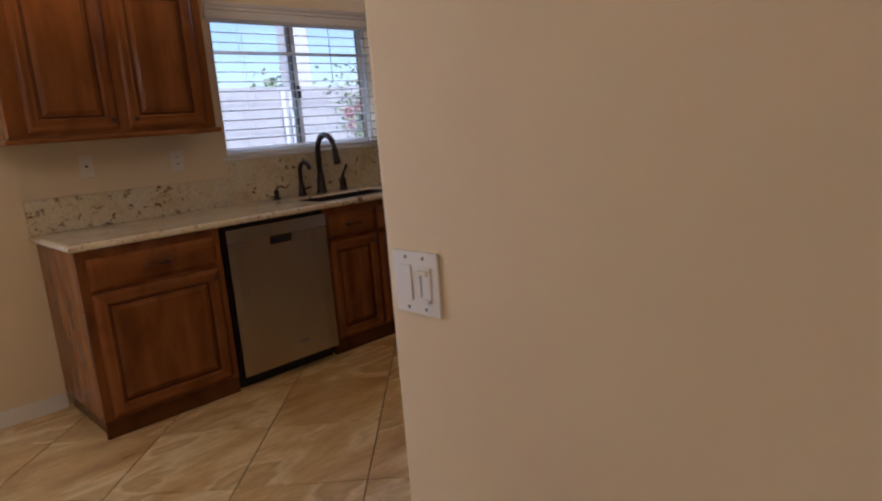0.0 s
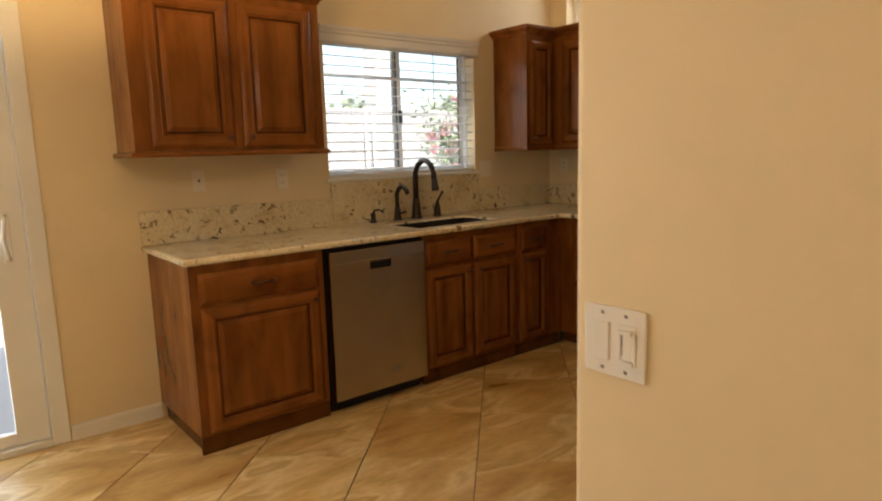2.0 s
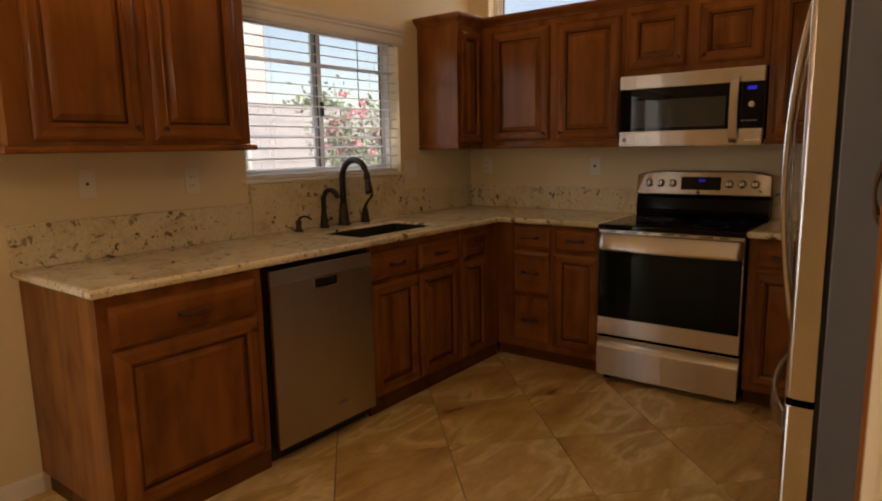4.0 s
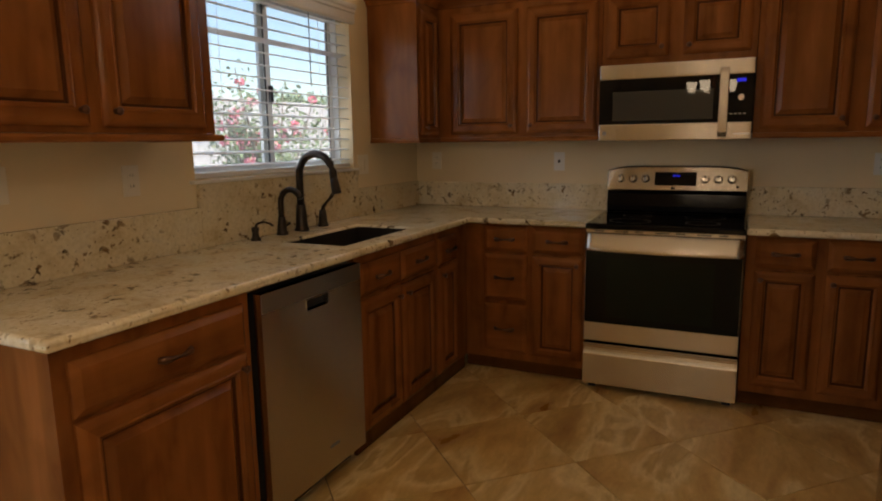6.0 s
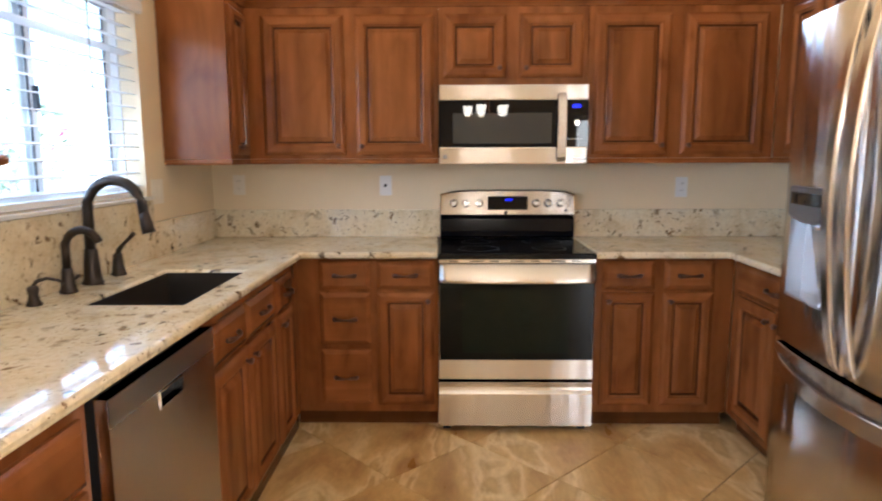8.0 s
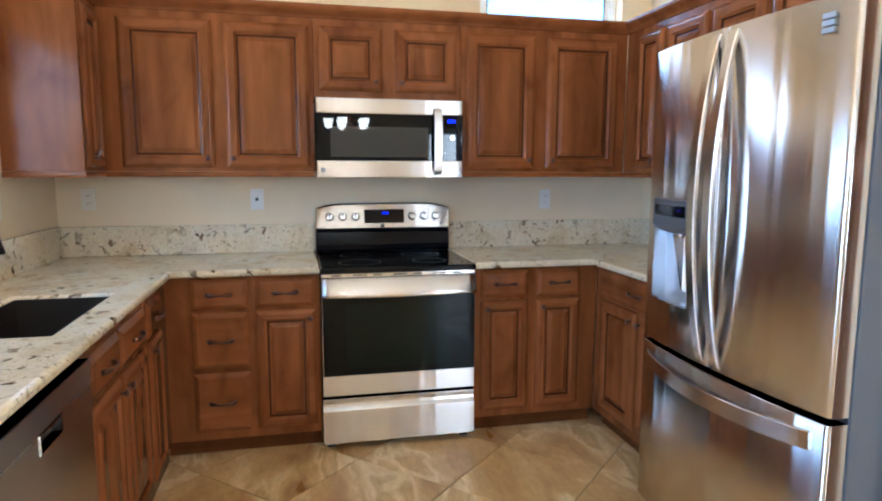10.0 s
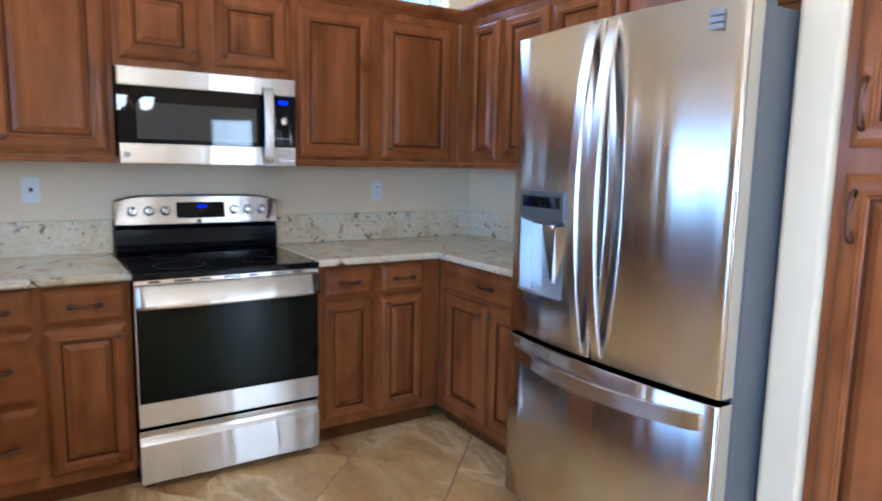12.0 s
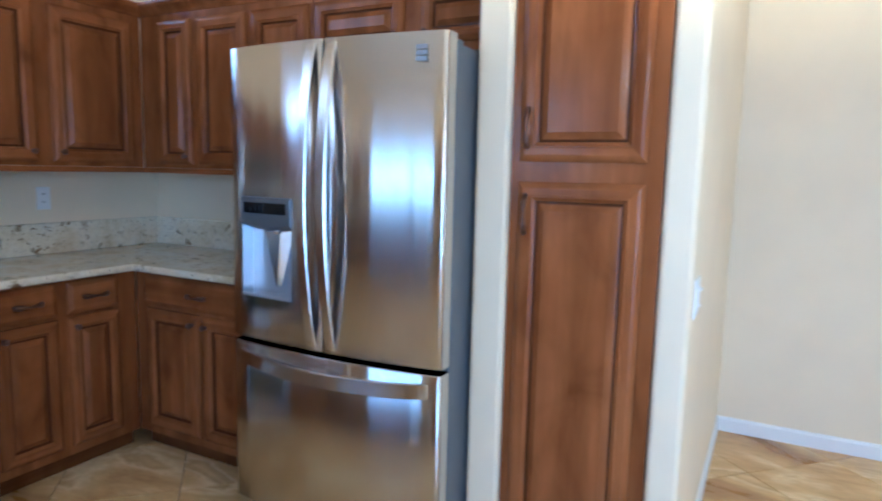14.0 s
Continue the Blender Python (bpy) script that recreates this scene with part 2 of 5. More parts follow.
def leafy(name, a, b):
    m = material(name, a, 0.55)
    n = Nodes(m)
    g = n.add("ShaderNodeNewGeometry")
    n.color(n.ramp(g.outputs["Random Per Island"], [(0.0, a), (1.0, b)]))
    n.b.inputs["Subsurface Weight"].default_value = 0.0
    return m


LEAF = leafy("green_leaves", (0.11, 0.16, 0.06), (0.24, 0.31, 0.16))
# paler than the shrub's leaves: distance haze put into the colour
TREE_LEAF = leafy("hazed_green_leaves", (0.20, 0.26, 0.14), (0.32, 0.38, 0.24))
PETAL = leafy("pink_petals", (0.80, 0.24, 0.32), (0.92, 0.46, 0.52))


# ---- shapes ----
def box(bm, x0, x1, y0, y1, z0, z1, bevel=0.0, mat=0):
    vs = [bm.verts.new((x, y, z)) for x in (x0, x1) for y in (y0, y1) for z in (z0, z1)]
    fs = [bm.faces.new([vs[i] for i in q]) for q in ((0, 1, 3, 2), (4, 6, 7, 5), (0, 4, 5, 1), (2, 3, 7, 6), (0, 2, 6, 4), (1, 5, 7, 3))]
    for f in fs:
        f.material_index = mat
    if bevel:
        es = list({e for f in fs for e in f.edges})
        r = bmesh.ops.bevel(bm, geom=es, offset=bevel, segments=2, profile=0.6, affect='EDGES')
        for f in r["faces"]:
            f.material_index = mat
    return fs


def boxed(*args, bevel=0.0):
    bm = bmesh.new()
    box(bm, *args, bevel=bevel)
    return bm


def lathe(bm, profile, m=None, seg=16, mat=0, caps=True):
    """Turns (radius, height) pairs about z."""
    m = m or Matrix()
    rings = []
    for r, z in profile:
        rings.append([bm.verts.new(m @ Vector((r * math.cos(2 * math.pi * i / seg), r * math.sin(2 * math.pi * i / seg), z))) for i in range(seg)])
    for a, b in zip(rings, rings[1:]):
        for i in range(seg):
            f = bm.faces.new((a[i], a[(i + 1) % seg], b[(i + 1) % seg], b[i]))
            f.smooth, f.material_index = True, mat
    for ring, flip in ((rings[0], True), (rings[-1], False)) if caps else ():
        f = bm.faces.new(ring[::-1] if flip else ring)
        f.material_index = mat


def tube(bm, pts, radii, seg=10, flat=1.0, side=None):
    """A round or flattened bar along points. side: direction of its broad axis."""
    pts = [Vector(p) for p in pts]
    rings = []
    for i, p in enumerate(pts):
        d = (pts[min(i + 1, len(pts) - 1)] - pts[max(i - 1, 0)]).normalized()
        u = Vector(side) if side else (Vector((0, 0, 1)) if abs(d.z) < 0.9 else Vector((1, 0, 0)))
        u = (u - d * u.dot(d)).normalized()
        w = d.cross(u)
        r = radii[i] if isinstance(radii, (list, tuple)) else radii
        rings.append([bm.verts.new(p + u * (r * math.cos(2 * math.pi * k / seg)) + w * (r * flat * math.sin(2 * math.pi * k / seg))) for k in range(seg)])
    for a, b in zip(rings, rings[1:]):
        for k in range(seg):
            f = bm.faces.new((a[k], a[(k + 1) % seg], b[(k + 1) % seg], b[k]))
            f.smooth = True
    bm.faces.new(rings[0][::-1])
    bm.faces.new(rings[-1])


def strap(path, w, t, side):
    """A flat bar with eased edges along a path."""
    bm = bmesh.new()
    pts = [Vector(p) for p in path]
    u0 = Vector(side)
    e = min(w, t) * 0.22
    sec = [(-w / 2 + e, -t / 2), (w / 2 - e, -t / 2), (w / 2, -t / 2 + e), (w / 2, t / 2 - e), (w / 2 - e, t / 2), (-w / 2 + e, t / 2), (-w / 2, t / 2 - e), (-w / 2, -t / 2 + e)]
    rings = []
    for i, p in enumerate(pts):
        d = (pts[min(i + 1, len(pts) - 1)] - pts[max(i - 1, 0)]).normalized()
        u = (u0 - d * u0.dot(d)).normalized()
        n = d.cross(u)
        rings.append([bm.verts.new(p + u * a + n * b) for a, b in sec])
    for a, b in zip(rings, rings[1:]):
        for k in range(8):
            bm.faces.new((a[k], a[(k + 1) % 8], b[(k + 1) % 8], b[k]))
    bm.faces.new(rings[0][::-1])
    bm.faces.new(rings[-1])
    return bm


def prism(bm, poly, z0, z1, mat=0):
    """Upright prism on a plan polygon (counter-clockwise)."""
    lo = [bm.verts.new((x, y, z0)) for x, y in poly]
    hi = [bm.verts.new((x, y, z1)) for x, y in poly]
    n = len(poly)
    fs = [bm.faces.new(lo[::-1]), bm.faces.new(hi)]
    fs += [bm.faces.new((lo[i], lo[(i + 1) % n], hi[(i + 1) % n], hi[i])) for i in range(n)]
    for f in fs:
        f.material_index = mat
    return fs


def sweep(bm, profile, path, mat=0):
    """Runs an (out, up) profile along a plan path (x, y, z); out is to the right of the way, mitred at corners."""
    pts = [Vector(p) for p in path]
    rings = []
    for i, p in enumerate(pts):
        ds = []
        if i > 0:
            ds.append((p - pts[i - 1]).normalized())
        if i < len(pts) - 1:
            ds.append((pts[i + 1] - p).normalized())
        ns = [Vector((d.y, -d.x, 0)) for d in ds]
        n = sum(ns, Vector()).normalized()
        k = 1.0 / max(n.dot(ns[0]), 0.3)
        rings.append([bm.verts.new(p + n * (o * k) + Vector((0, 0, u))) for o, u in profile])
    m = len(profile)
    for a, b in zip(rings, rings[1:]):
        for i in range(m):
            f = bm.faces.new((a[i], b[i], b[(i + 1) % m], a[(i + 1) % m]))
            f.material_index = mat
    for r, flip in ((rings[0], False), (rings[-1], True)):
        f = bm.faces.new(r[::-1] if flip else r)
        f.material_index = mat


def finish(bm, name, mats):
    bmesh.ops.recalc_face_normals(bm, faces=bm.faces)
    me = bpy.data.meshes.new(name)
    bm.to_mesh(me)
    bm.free()
    for m in (mats if isinstance(mats, (list, tuple)) else [mats]):
        me.materials.append(m)
    return me


def part(name, bm, mats, parent, label="", at=None):
    ob = new(name, finish(bm, name, mats))
    ob.parent = parent
    if at is not None:
        ob.matrix_basis = at
    if label:
        tagged(ob, label=label)
    return ob


def thing(name, m, label, category, group="", kind=""):
    ob = new(name)
    ob.empty_display_size = 0.1
    ob.matrix_basis = m
    return tagged(ob, label, category, group, kind)


def solid(name, bm, mats, label, category="", group="", kind="", m=None):
    ob = new(name, finish(bm, name, mats))
    if m is not None:
        ob.matrix_basis = m
    return tagged(ob, label, category, group, kind)


# plan, metres: the north wall holds the sink window, the east wall the range
# WEST and CEILING lie out of view, set far off to weaken bounced light
NORTH, EAST, SOUTH, COOK_SOUTH, WEST = 3.69, 3.87, -0.82, 0.30, -5.2
CEILING, COUNTER = 3.7, 0.920


# ---- walls, floor, ceiling ----
def wall_mesh(a0, a1, z0, z1, holes, across, b0, b1):
    """A wall along one axis with rectangular holes (a0, a1, z0, z1)."""
    bm = bmesh.new()
    cuts = sorted({a0, a1, *[h[0] for h in holes], *[h[1] for h in holes]})
    for p, q in zip(cuts, cuts[1:]):
        mid = (p + q) / 2
        spans, low = [], z0
        for h in sorted((h for h in holes if h[0] < mid < h[1]), key=lambda h: h[2]):
            if h[2] > low:
                spans.append((low, h[2]))
            low = h[3]
        if low < z1:
            spans.append((low, z1))
        for s, e in spans:
            box(bm, *((p, q, b0, b1) if across == 'y' else (b0, b1, p, q)), s, e)
    bmesh.ops.remove_doubles(bm, verts=bm.verts, dist=1e-5)
    return bm


SINK_WIN = (1.845, 3.055, 1.205, 2.063)
SLIDER = (-1.66, 0.33, 0.0, 2.06)
CLEAR_A, CLEAR_B = (2.62, 3.52, 2.22, 2.80), (0.50, 1.40, 2.22, 2.80)
WEST_WIN = (-0.72, 0.0, 0.85, 2.1)
solid("wall_north", wall_mesh(WEST - 0.15, EAST + 0.15, -0.02, CEILING, [SINK_WIN, SLIDER], 'y', NORTH, NORTH + 0.15), WALL, "unseen cream painted drywall, set far west to weaken the fill, with an added window and a patio door", "wall", kind="structure")
solid("wall_east", wall_mesh(COOK_SOUTH - 0.15, NORTH, -0.02, CEILING, [CLEAR_A, CLEAR_B], 'x', EAST, EAST + 0.15), WALL, "cream painted drywall with two high windows", "wall", kind="structure")
solid("wall_south", wall_mesh(0.865, EAST, -0.02, CEILING, [], 'y', COOK_SOUTH - 0.15, COOK_SOUTH), WALL, "cream painted drywall behind the fridge", "wall", kind="structure")
solid("wall_hall", wall_mesh(WEST, 0.765, -0.02, CEILING, [], 'y', SOUTH - 0.15, SOUTH), WALL, "cream painted drywall at the end of the dining space", "wall", kind="structure")
solid("wall_west", wall_mesh(SOUTH - 0.15, NORTH, -0.02, CEILING, [WEST_WIN], 'x', WEST - 0.15, WEST), WALL, "unseen cream painted drywall, set far west to weaken the fill, with an added window", "wall", kind="structure")


def rounded_end(x0, x1, y0, y1, r):
    """Plan of a wall end with bullnose corners towards +y."""
    pts = [(x0, y0), (x1, y0)]
    pts += [(x1 - r + r * math.cos(a), y1 - r + r * math.sin(a)) for a in (math.pi / 2 * k / 6 for k in range(7))]
    pts += [(x0 + r - r * math.sin(a), y1 - r + r * math.cos(a)) for a in (math.pi / 2 * k / 6 for k in range(7))]
    return pts


_bm = bmesh.new()
prism(_bm, rounded_end(0.765, 0.865, SOUTH - 0.15, 0.945, 0.02), -0.02, CEILING)
solid("wall_pantry_side", _bm, WALL, "cream painted partition with a bullnose end", "wall", kind="structure")
_bm = bmesh.new()
prism(_bm, rounded_end(1.352, 1.474, COOK_SOUTH, 0.955, 0.018), -0.02, CEILING)
solid("wall_fridge_side", _bm, WALL, "narrow cream painted partition between pantry and fridge", "wall", kind="structure")
solid("ceiling", boxed(WEST - 0.15, EAST + 0.15, SOUTH - 0.15, NORTH + 0.15, CEILING, CEILING + 0.12), CEIL, "plain off-white painted ceiling, unseen, set high to weaken the fill", "ceiling", kind="structure")
_bm = bmesh.new()
box(_bm, WEST - 0.1, 0.815, SOUTH - 0.1, NORTH + 0.1, -0.12, -0.005)
box(_bm, 0.815, EAST + 0.1, COOK_SOUTH - 0.1, NORTH + 0.1, -0.12, -0.005)
floor = solid("floor", _bm, GROUT, "veined beige porcelain tiles laid diagonally with brown grout", "floor", kind="structure")


def baseboard(path, name="baseboard"):
    bm = bmesh.new()
    sweep(bm, [(0.0005, 0.0), (0.014, 0.0), (0.014, 0.066), (0.008, 0.078), (0.0005, 0.08)], path)
    return solid(name, bm, TRIM, "white painted wooden baseboard", "baseboard", kind="structure")


baseboard([(0.335, NORTH, 0), (0.760, NORTH, 0)])
baseboard([(WEST, NORTH, 0), (-1.665, NORTH, 0)])
baseboard([(0.765, SOUTH, 0), (WEST, SOUTH, 0)])
baseboard([(WEST, SOUTH, 0), (WEST, NORTH, 0)])
baseboard([(0.862, 0.945, 0), (0.765, 0.945, 0), (0.765, SOUTH, 0)])


# ---- windows ----
def window_unit(name, w, h, label, panes, m, depth=0.06, bar=0.035):
    """Sliding window in local x (width), y (depth), z (height)."""
    root = thing(name, m, label, "window", kind="structure")
    bm = bmesh.new()
    for a in ((0, w, 0, bar), (0, w, h - bar, h), (0, bar, bar, h - bar), (w - bar, w, bar, h - bar)):
        box(bm, a[0] + 0.001, a[1] - 0.001, 0, depth, a[2] + 0.001, a[3] - 0.001, bevel=0.003)
    part("window_frame", bm, VINYL, root)
    for k in range(panes):
        x0, x1 = bar + (w - 2 * bar) * k / panes, bar + (w - 2 * bar) * (k + 1) / panes
        y = 0.012 + 0.022 * (k % 2)
        x0, x1 = x0 + 0.0015 - (0.028 if k else 0), x1 - 0.0015 + (0.028 if k < panes - 1 else 0)
        s = 0.032
        bm = bmesh.new()
        for a in ((x0, x1, bar, bar + s), (x0, x1, h - bar - s, h - bar), (x0, x0 + s, bar + s, h - bar - s), (x1 - s, x1, bar + s, h - bar - s)):
            box(bm, a[0], a[1], y, y + 0.018, a[2] + 0.001, a[3] - 0.001, bevel=0.002)
        sash = part("sash", bm, VINYL, root)
        g = part("pane", boxed(x0 + s, x1 - s, y + 0.007, y + 0.011, bar + s, h - bar - s), GLASS, sash, "clear glass pane")
        g.visible_shadow = False
        bm = bmesh.new()
        for gx in (x0 + s + 0.004, x1 - s - 0.004):
            box(bm, gx - 0.0035, gx + 0.0035, y + 0.001, y + 0.006, bar + s, h - bar - s)
        part("glazing_gasket", bm, DARKSLOT, sash, "dark rubber glazing gasket")
    return root


w1 = window_unit("window_1", SINK_WIN[1] - SINK_WIN[0], SINK_WIN[3] - SINK_WIN[2], "white vinyl sliding window over the sink", 2, pose(SINK_WIN[0], NORTH + 0.085, SINK_WIN[2]), bar=0.012)
part("latch", boxed(0.606, 0.628, -0.006, 0.0118, 0.34, 0.43, bevel=0.004), BLACKPLASTIC, w1, "black sash latch")
w2 = window_unit("window_2", 0.90, 0.58, "high white vinyl window above the cabinets", 1, pose(EAST + 0.08, CLEAR_A[1], 2.22, 0, 0, -90))
w3 = window_unit("window_3", 0.90, 0.58, "high white vinyl window above the cabinets", 1, pose(EAST + 0.08, CLEAR_B[1], 2.22, 0, 0, -90))
# unseen window, added as the opening for the western fill
w4 = window_unit("window_4", 0.72, 1.25, "white vinyl window behind blinds, unseen, added for the fill light", 2, pose(WEST - 0.08, WEST_WIN[0], WEST_WIN[2], 0, 0, 90))

# sill board and head casing of the sink window
solid("trim", boxed(SINK_WIN[0] - 0.03, SINK_WIN[1] + 0.02, NORTH - 0.028, NORTH + 0.084, 1.190, 1.2045, bevel=0.003), TRIM, "cream painted window sill", "window sill", kind="structure")


def blinds(name, w, h, m, count, label, odd=-1):
    root = thing(name, m, label, "window blind")
    bm = bmesh.new()
    sweep(bm, [(0.005, 0.0), (0.02, 0.0), (0.026, 0.010), (0.026, 0.052), (0.033, 0.060), (0.033, 0.072), (0.041, 0.082), (0.045, 0.100), (0.005, 0.100)], [(-0.03, 0, h - 0.052), (w + 0.03, 0, h - 0.052)])
    part("valance", bm, TRIM, root, "cream moulded wooden valance")
    part("bottom_rail", boxed(0.012, w - 0.012, 0.012, 0.062, 0.006, 0.028, bevel=0.004), BLIND, root)
    gap = (h - 0.05) / count
    bm0 = bmesh.new()
    n = 6
    lo, hi = [], []
    for i in range(n + 1):
        s = i / n - 0.5
        lo.append([bm0.verts.new((x, s * 0.05, 0.0025 - 0.012 * s * s)) for x in (0.008, w - 0.008)])
        hi.append([bm0.verts.new((x, s * 0.05, 0.0055 - 0.012 * s * s)) for x in (0.008, w - 0.008)])
    for i in range(n):
        bm0.faces.new((hi[i][0], hi[i][1], hi[i + 1][1], hi[i + 1][0]))
        bm0.faces.new((lo[i][0], lo[i + 1][0], lo[i + 1][1], lo[i][1]))
    for i in (0, n):
        bm0.faces.new((lo[i][0], lo[i][1], hi[i][1], hi[i][0]))
    me = finish(bm0, "slat", BLIND)
    for k in range(count):
        ob = new("slat", me)
        ob.parent = root
        ob.matrix_basis = pose(0, 0.037, 0.05 + gap * k, -14 if k == odd else 8 + 0.9 * math.sin(k * 2.3))
    for x in (w * 0.17, w * 0.83):
        bm = bmesh.new()
        for y in (0.013, 0.061):
            tube(bm, [(x, y, 0.02), (x, y, h - 0.01)], 0.0011, 5)
        part("ladder_cord", bm, BLIND, root)
    bm = bmesh.new()
    tube(bm, [(w * 0.70, 0.004, h - 0.01), (w * 0.70, 0.006, h - 0.42)], 0.003, 6)
    part("tilt_wand", bm, LABELGREY, root)
    return root


blinds("window_blind", 1.21, 0.858, pose(SINK_WIN[0], NORTH + 0.004, SINK_WIN[2]), 14, "white horizontal blinds tilted open above the sink", 10)
blinds("window_blind", 0.72, 1.25, pose(WEST - 0.004, WEST_WIN[0], WEST_WIN[2], 0, 0, 90), 21, "white horizontal blinds in the added, unseen west window")


def patio_door():
    root = thing("door_1", pose(SLIDER[0], NORTH, 0), "white vinyl sliding glass patio door, closed", "patio door", kind="structure")
    W, H = SLIDER[1] - SLIDER[0], SLIDER[3]
    bm = bmesh.new()
    for a in ((0, 0.075, 0, H), (W - 0.075, W, 0, H), (0.075, W - 0.075, H - 0.07, H), (0.075, W - 0.075, 0, 0.035)):
        box(bm, a[0] + 0.001, a[1] - 0.001, -0.012, 0.13, a[2] + 0.001, a[3] - 0.001, bevel=0.003)
    part("door_frame", bm, VINYL, root)
    for x0, x1, y in ((0.077, W / 2 + 0.06, 0.075), (W / 2 - 0.06, W - 0.077, 0.02)):
        bm = bmesh.new()
        s, z0, z1 = 0.135 if y < 0.05 else 0.09, 0.037, H - 0.072
        for a in ((x0, x0 + 0.09, z0, z1), (x1 - s, x1, z0, z1), (x0 + 0.09, x1 - s, z0, z0 + 0.06), (x0 + 0.09, x1 - s, z1 - 0.08, z1)):
            box(bm, a[0], a[1], y, y + 0.045, a[2], a[3], bevel=0.004)
        leaf = part("door_panel", bm, VINYL, root)
        g = part("pane", boxed(x0 + 0.09, x1 - s, y + 0.018, y + 0.024, z0 + 0.06, z1 - 0.08), GLASS, leaf, "clear glass pane")
        g.visible_shadow = False
        if y < 0.05:
            bm = bmesh.new()
            hx = x1 - 0.075
            box(bm, hx - 0.018, hx + 0.018, y - 0.008, y - 0.0005, 0.90, 1.14, bevel=0.004)
            tube(bm, [(hx + 0.004, y - 0.006, 0.92), (hx - 0.004, y - 0.035, 0.935), (hx - 0.016, y - 0.05, 1.02), (hx - 0.004, y - 0.035, 1.105), (hx + 0.004, y - 0.006, 1.12)], 0.009, 8)
            part("door_handle", bm, PLASTIC, leaf, "white curved pull handle")
    return root


patio_door()


# ---- cabinets ----
def panel_ring(bm, w, h, rings, mats):
    """Nested rectangles (inset, y) joined by faces; mats: (stile, rail) or one index for each step."""
    loops = []
    for inset, y in rings:
        loops.append([bm.verts.new(p) for p in ((inset, y, inset), (w - inset, y, inset), (w - inset, y, h - inset), (inset, y, h - inset))])
    for k, (a, b) in enumerate(zip(loops, loops[1:])):
        for i in range(4):
            f = bm.faces.new((a[i], a[(i + 1) % 4], b[(i + 1) % 4], b[i]))
            f.material_index = mats[k] if mats[k] >= 0 else (1 if i % 2 == 0 else 0)
            f.smooth = True
            bm.edges.get((a[i], b[i])).smooth = False
    # rounded mouldings run smoothly; flats and steep steps keep their arrises
    slopes = [math.atan2(q[1] - p[1], q[0] - p[0]) for p, q in zip(rings, rings[1:])]
    for k, loop in enumerate(loops):
        hard = k in (0, len(loops) - 1) or abs(slopes[k] - slopes[k - 1]) > 0.75 or min(abs(slopes[k]), abs(slopes[k - 1])) < 0.02
        if hard:
            for i in range(4):
                bm.edges.get((loop[i], loop[(i + 1) % 4])).smooth = False
    return loops


def knob(parent, x, z, y=-0.0225):
    bm = bmesh.new()
    lathe(bm, [(0.008, 0.0), (0.006, 0.004), (0.0045, 0.009), (0.0075, 0.012), (0.012, 0.016), (0.0128, 0.020), (0.010, 0.024), (0.0035, 0.026)], pose(x, y, z, 90), 14)
    return part("knob", bm, BRONZE, parent, "dark bronze round knob")


def pull(parent, x, z, length=0.115, upright=False, y=-0.0225):
    """A bow pull with leaf-shaped feet."""
    bm = bmesh.new()
    pts, rad = [], []
    for i in range(13):
        s = i / 12
        a = (s - 0.5) * length
        o = y - 0.004 - 0.024 * math.sin(math.pi * s) ** 0.6
        pts.append((x, o, z + a) if upright else (x + a, o, z))
        rad.append(0.0042 + 0.0088 * abs(2 * s - 1) ** 1.3 * (1.0 if 0 < i < 12 else 0.45))
    tube(bm, pts, rad, 8, 0.75)
    return part("pull", bm, BRONZE, parent, "dark bronze bow pull")


def door(parent, x0, x1, z0, z1, name="door", handle=None, y=0.0):
    """Raised-panel leaf. handle: (kind, corner) with corner of 'tl', 'tr', 'bl', 'br', or 'mid'."""
    w, h = x1 - x0, z1 - z0
    rail = 0.060 if min(w, h) > 0.29 else 0.052
    bm = bmesh.new()
    panel_ring(bm, w, h, [(0.0, 0.0), (0.0, -0.011), (0.003, -0.014), (0.009, -0.0185), (0.016, -0.0215), (0.022, -0.0225), (rail - 0.017, -0.0225), (rail - 0.014, -0.0245), (rail - 0.010, -0.0245),
                          (rail - 0.007, -0.0215), (rail - 0.005, -0.0165), (rail + 0.001, -0.014), (rail + 0.004, -0.006)], [-1, -1, -1, -1, -1, -1, -1, -1, -1, -1, -1, 2])
    ob = part(name, bm, [WOOD, WOOD_H, GROOVE_TONE], parent, at=pose(x0, y, z0))
    bm = bmesh.new()
    e = rail + 0.003
    loops = panel_ring(bm, w, h, [(e - 0.006, -0.004), (e, -0.0055), (e + 0.007, -0.006), (e + 0.012, -0.0085), (e + 0.026, -0.0185), (e + 0.029, -0.0205)], [1, 1, 0, 0, 0])
    f = bm.faces.new(loops[-1])
    f.material_index = 0
    part("panel", bm, [WOOD, GROOVE_TONE], ob)
    if handle:
        kind, c = handle
        hx = rail * 0.5 + 0.002 if c[1] == 'l' else w - rail * 0.5 - 0.002
        hz = h - rail * 0.55 - 0.012 if c[0] == 't' else rail * 0.55 + 0.012
        if kind == 'knob':
            knob(ob, hx, hz)
        else:
            pull(ob, hx, h - 0.105 if c[0] == 't' else 0.105, 0.125, True)
    return ob


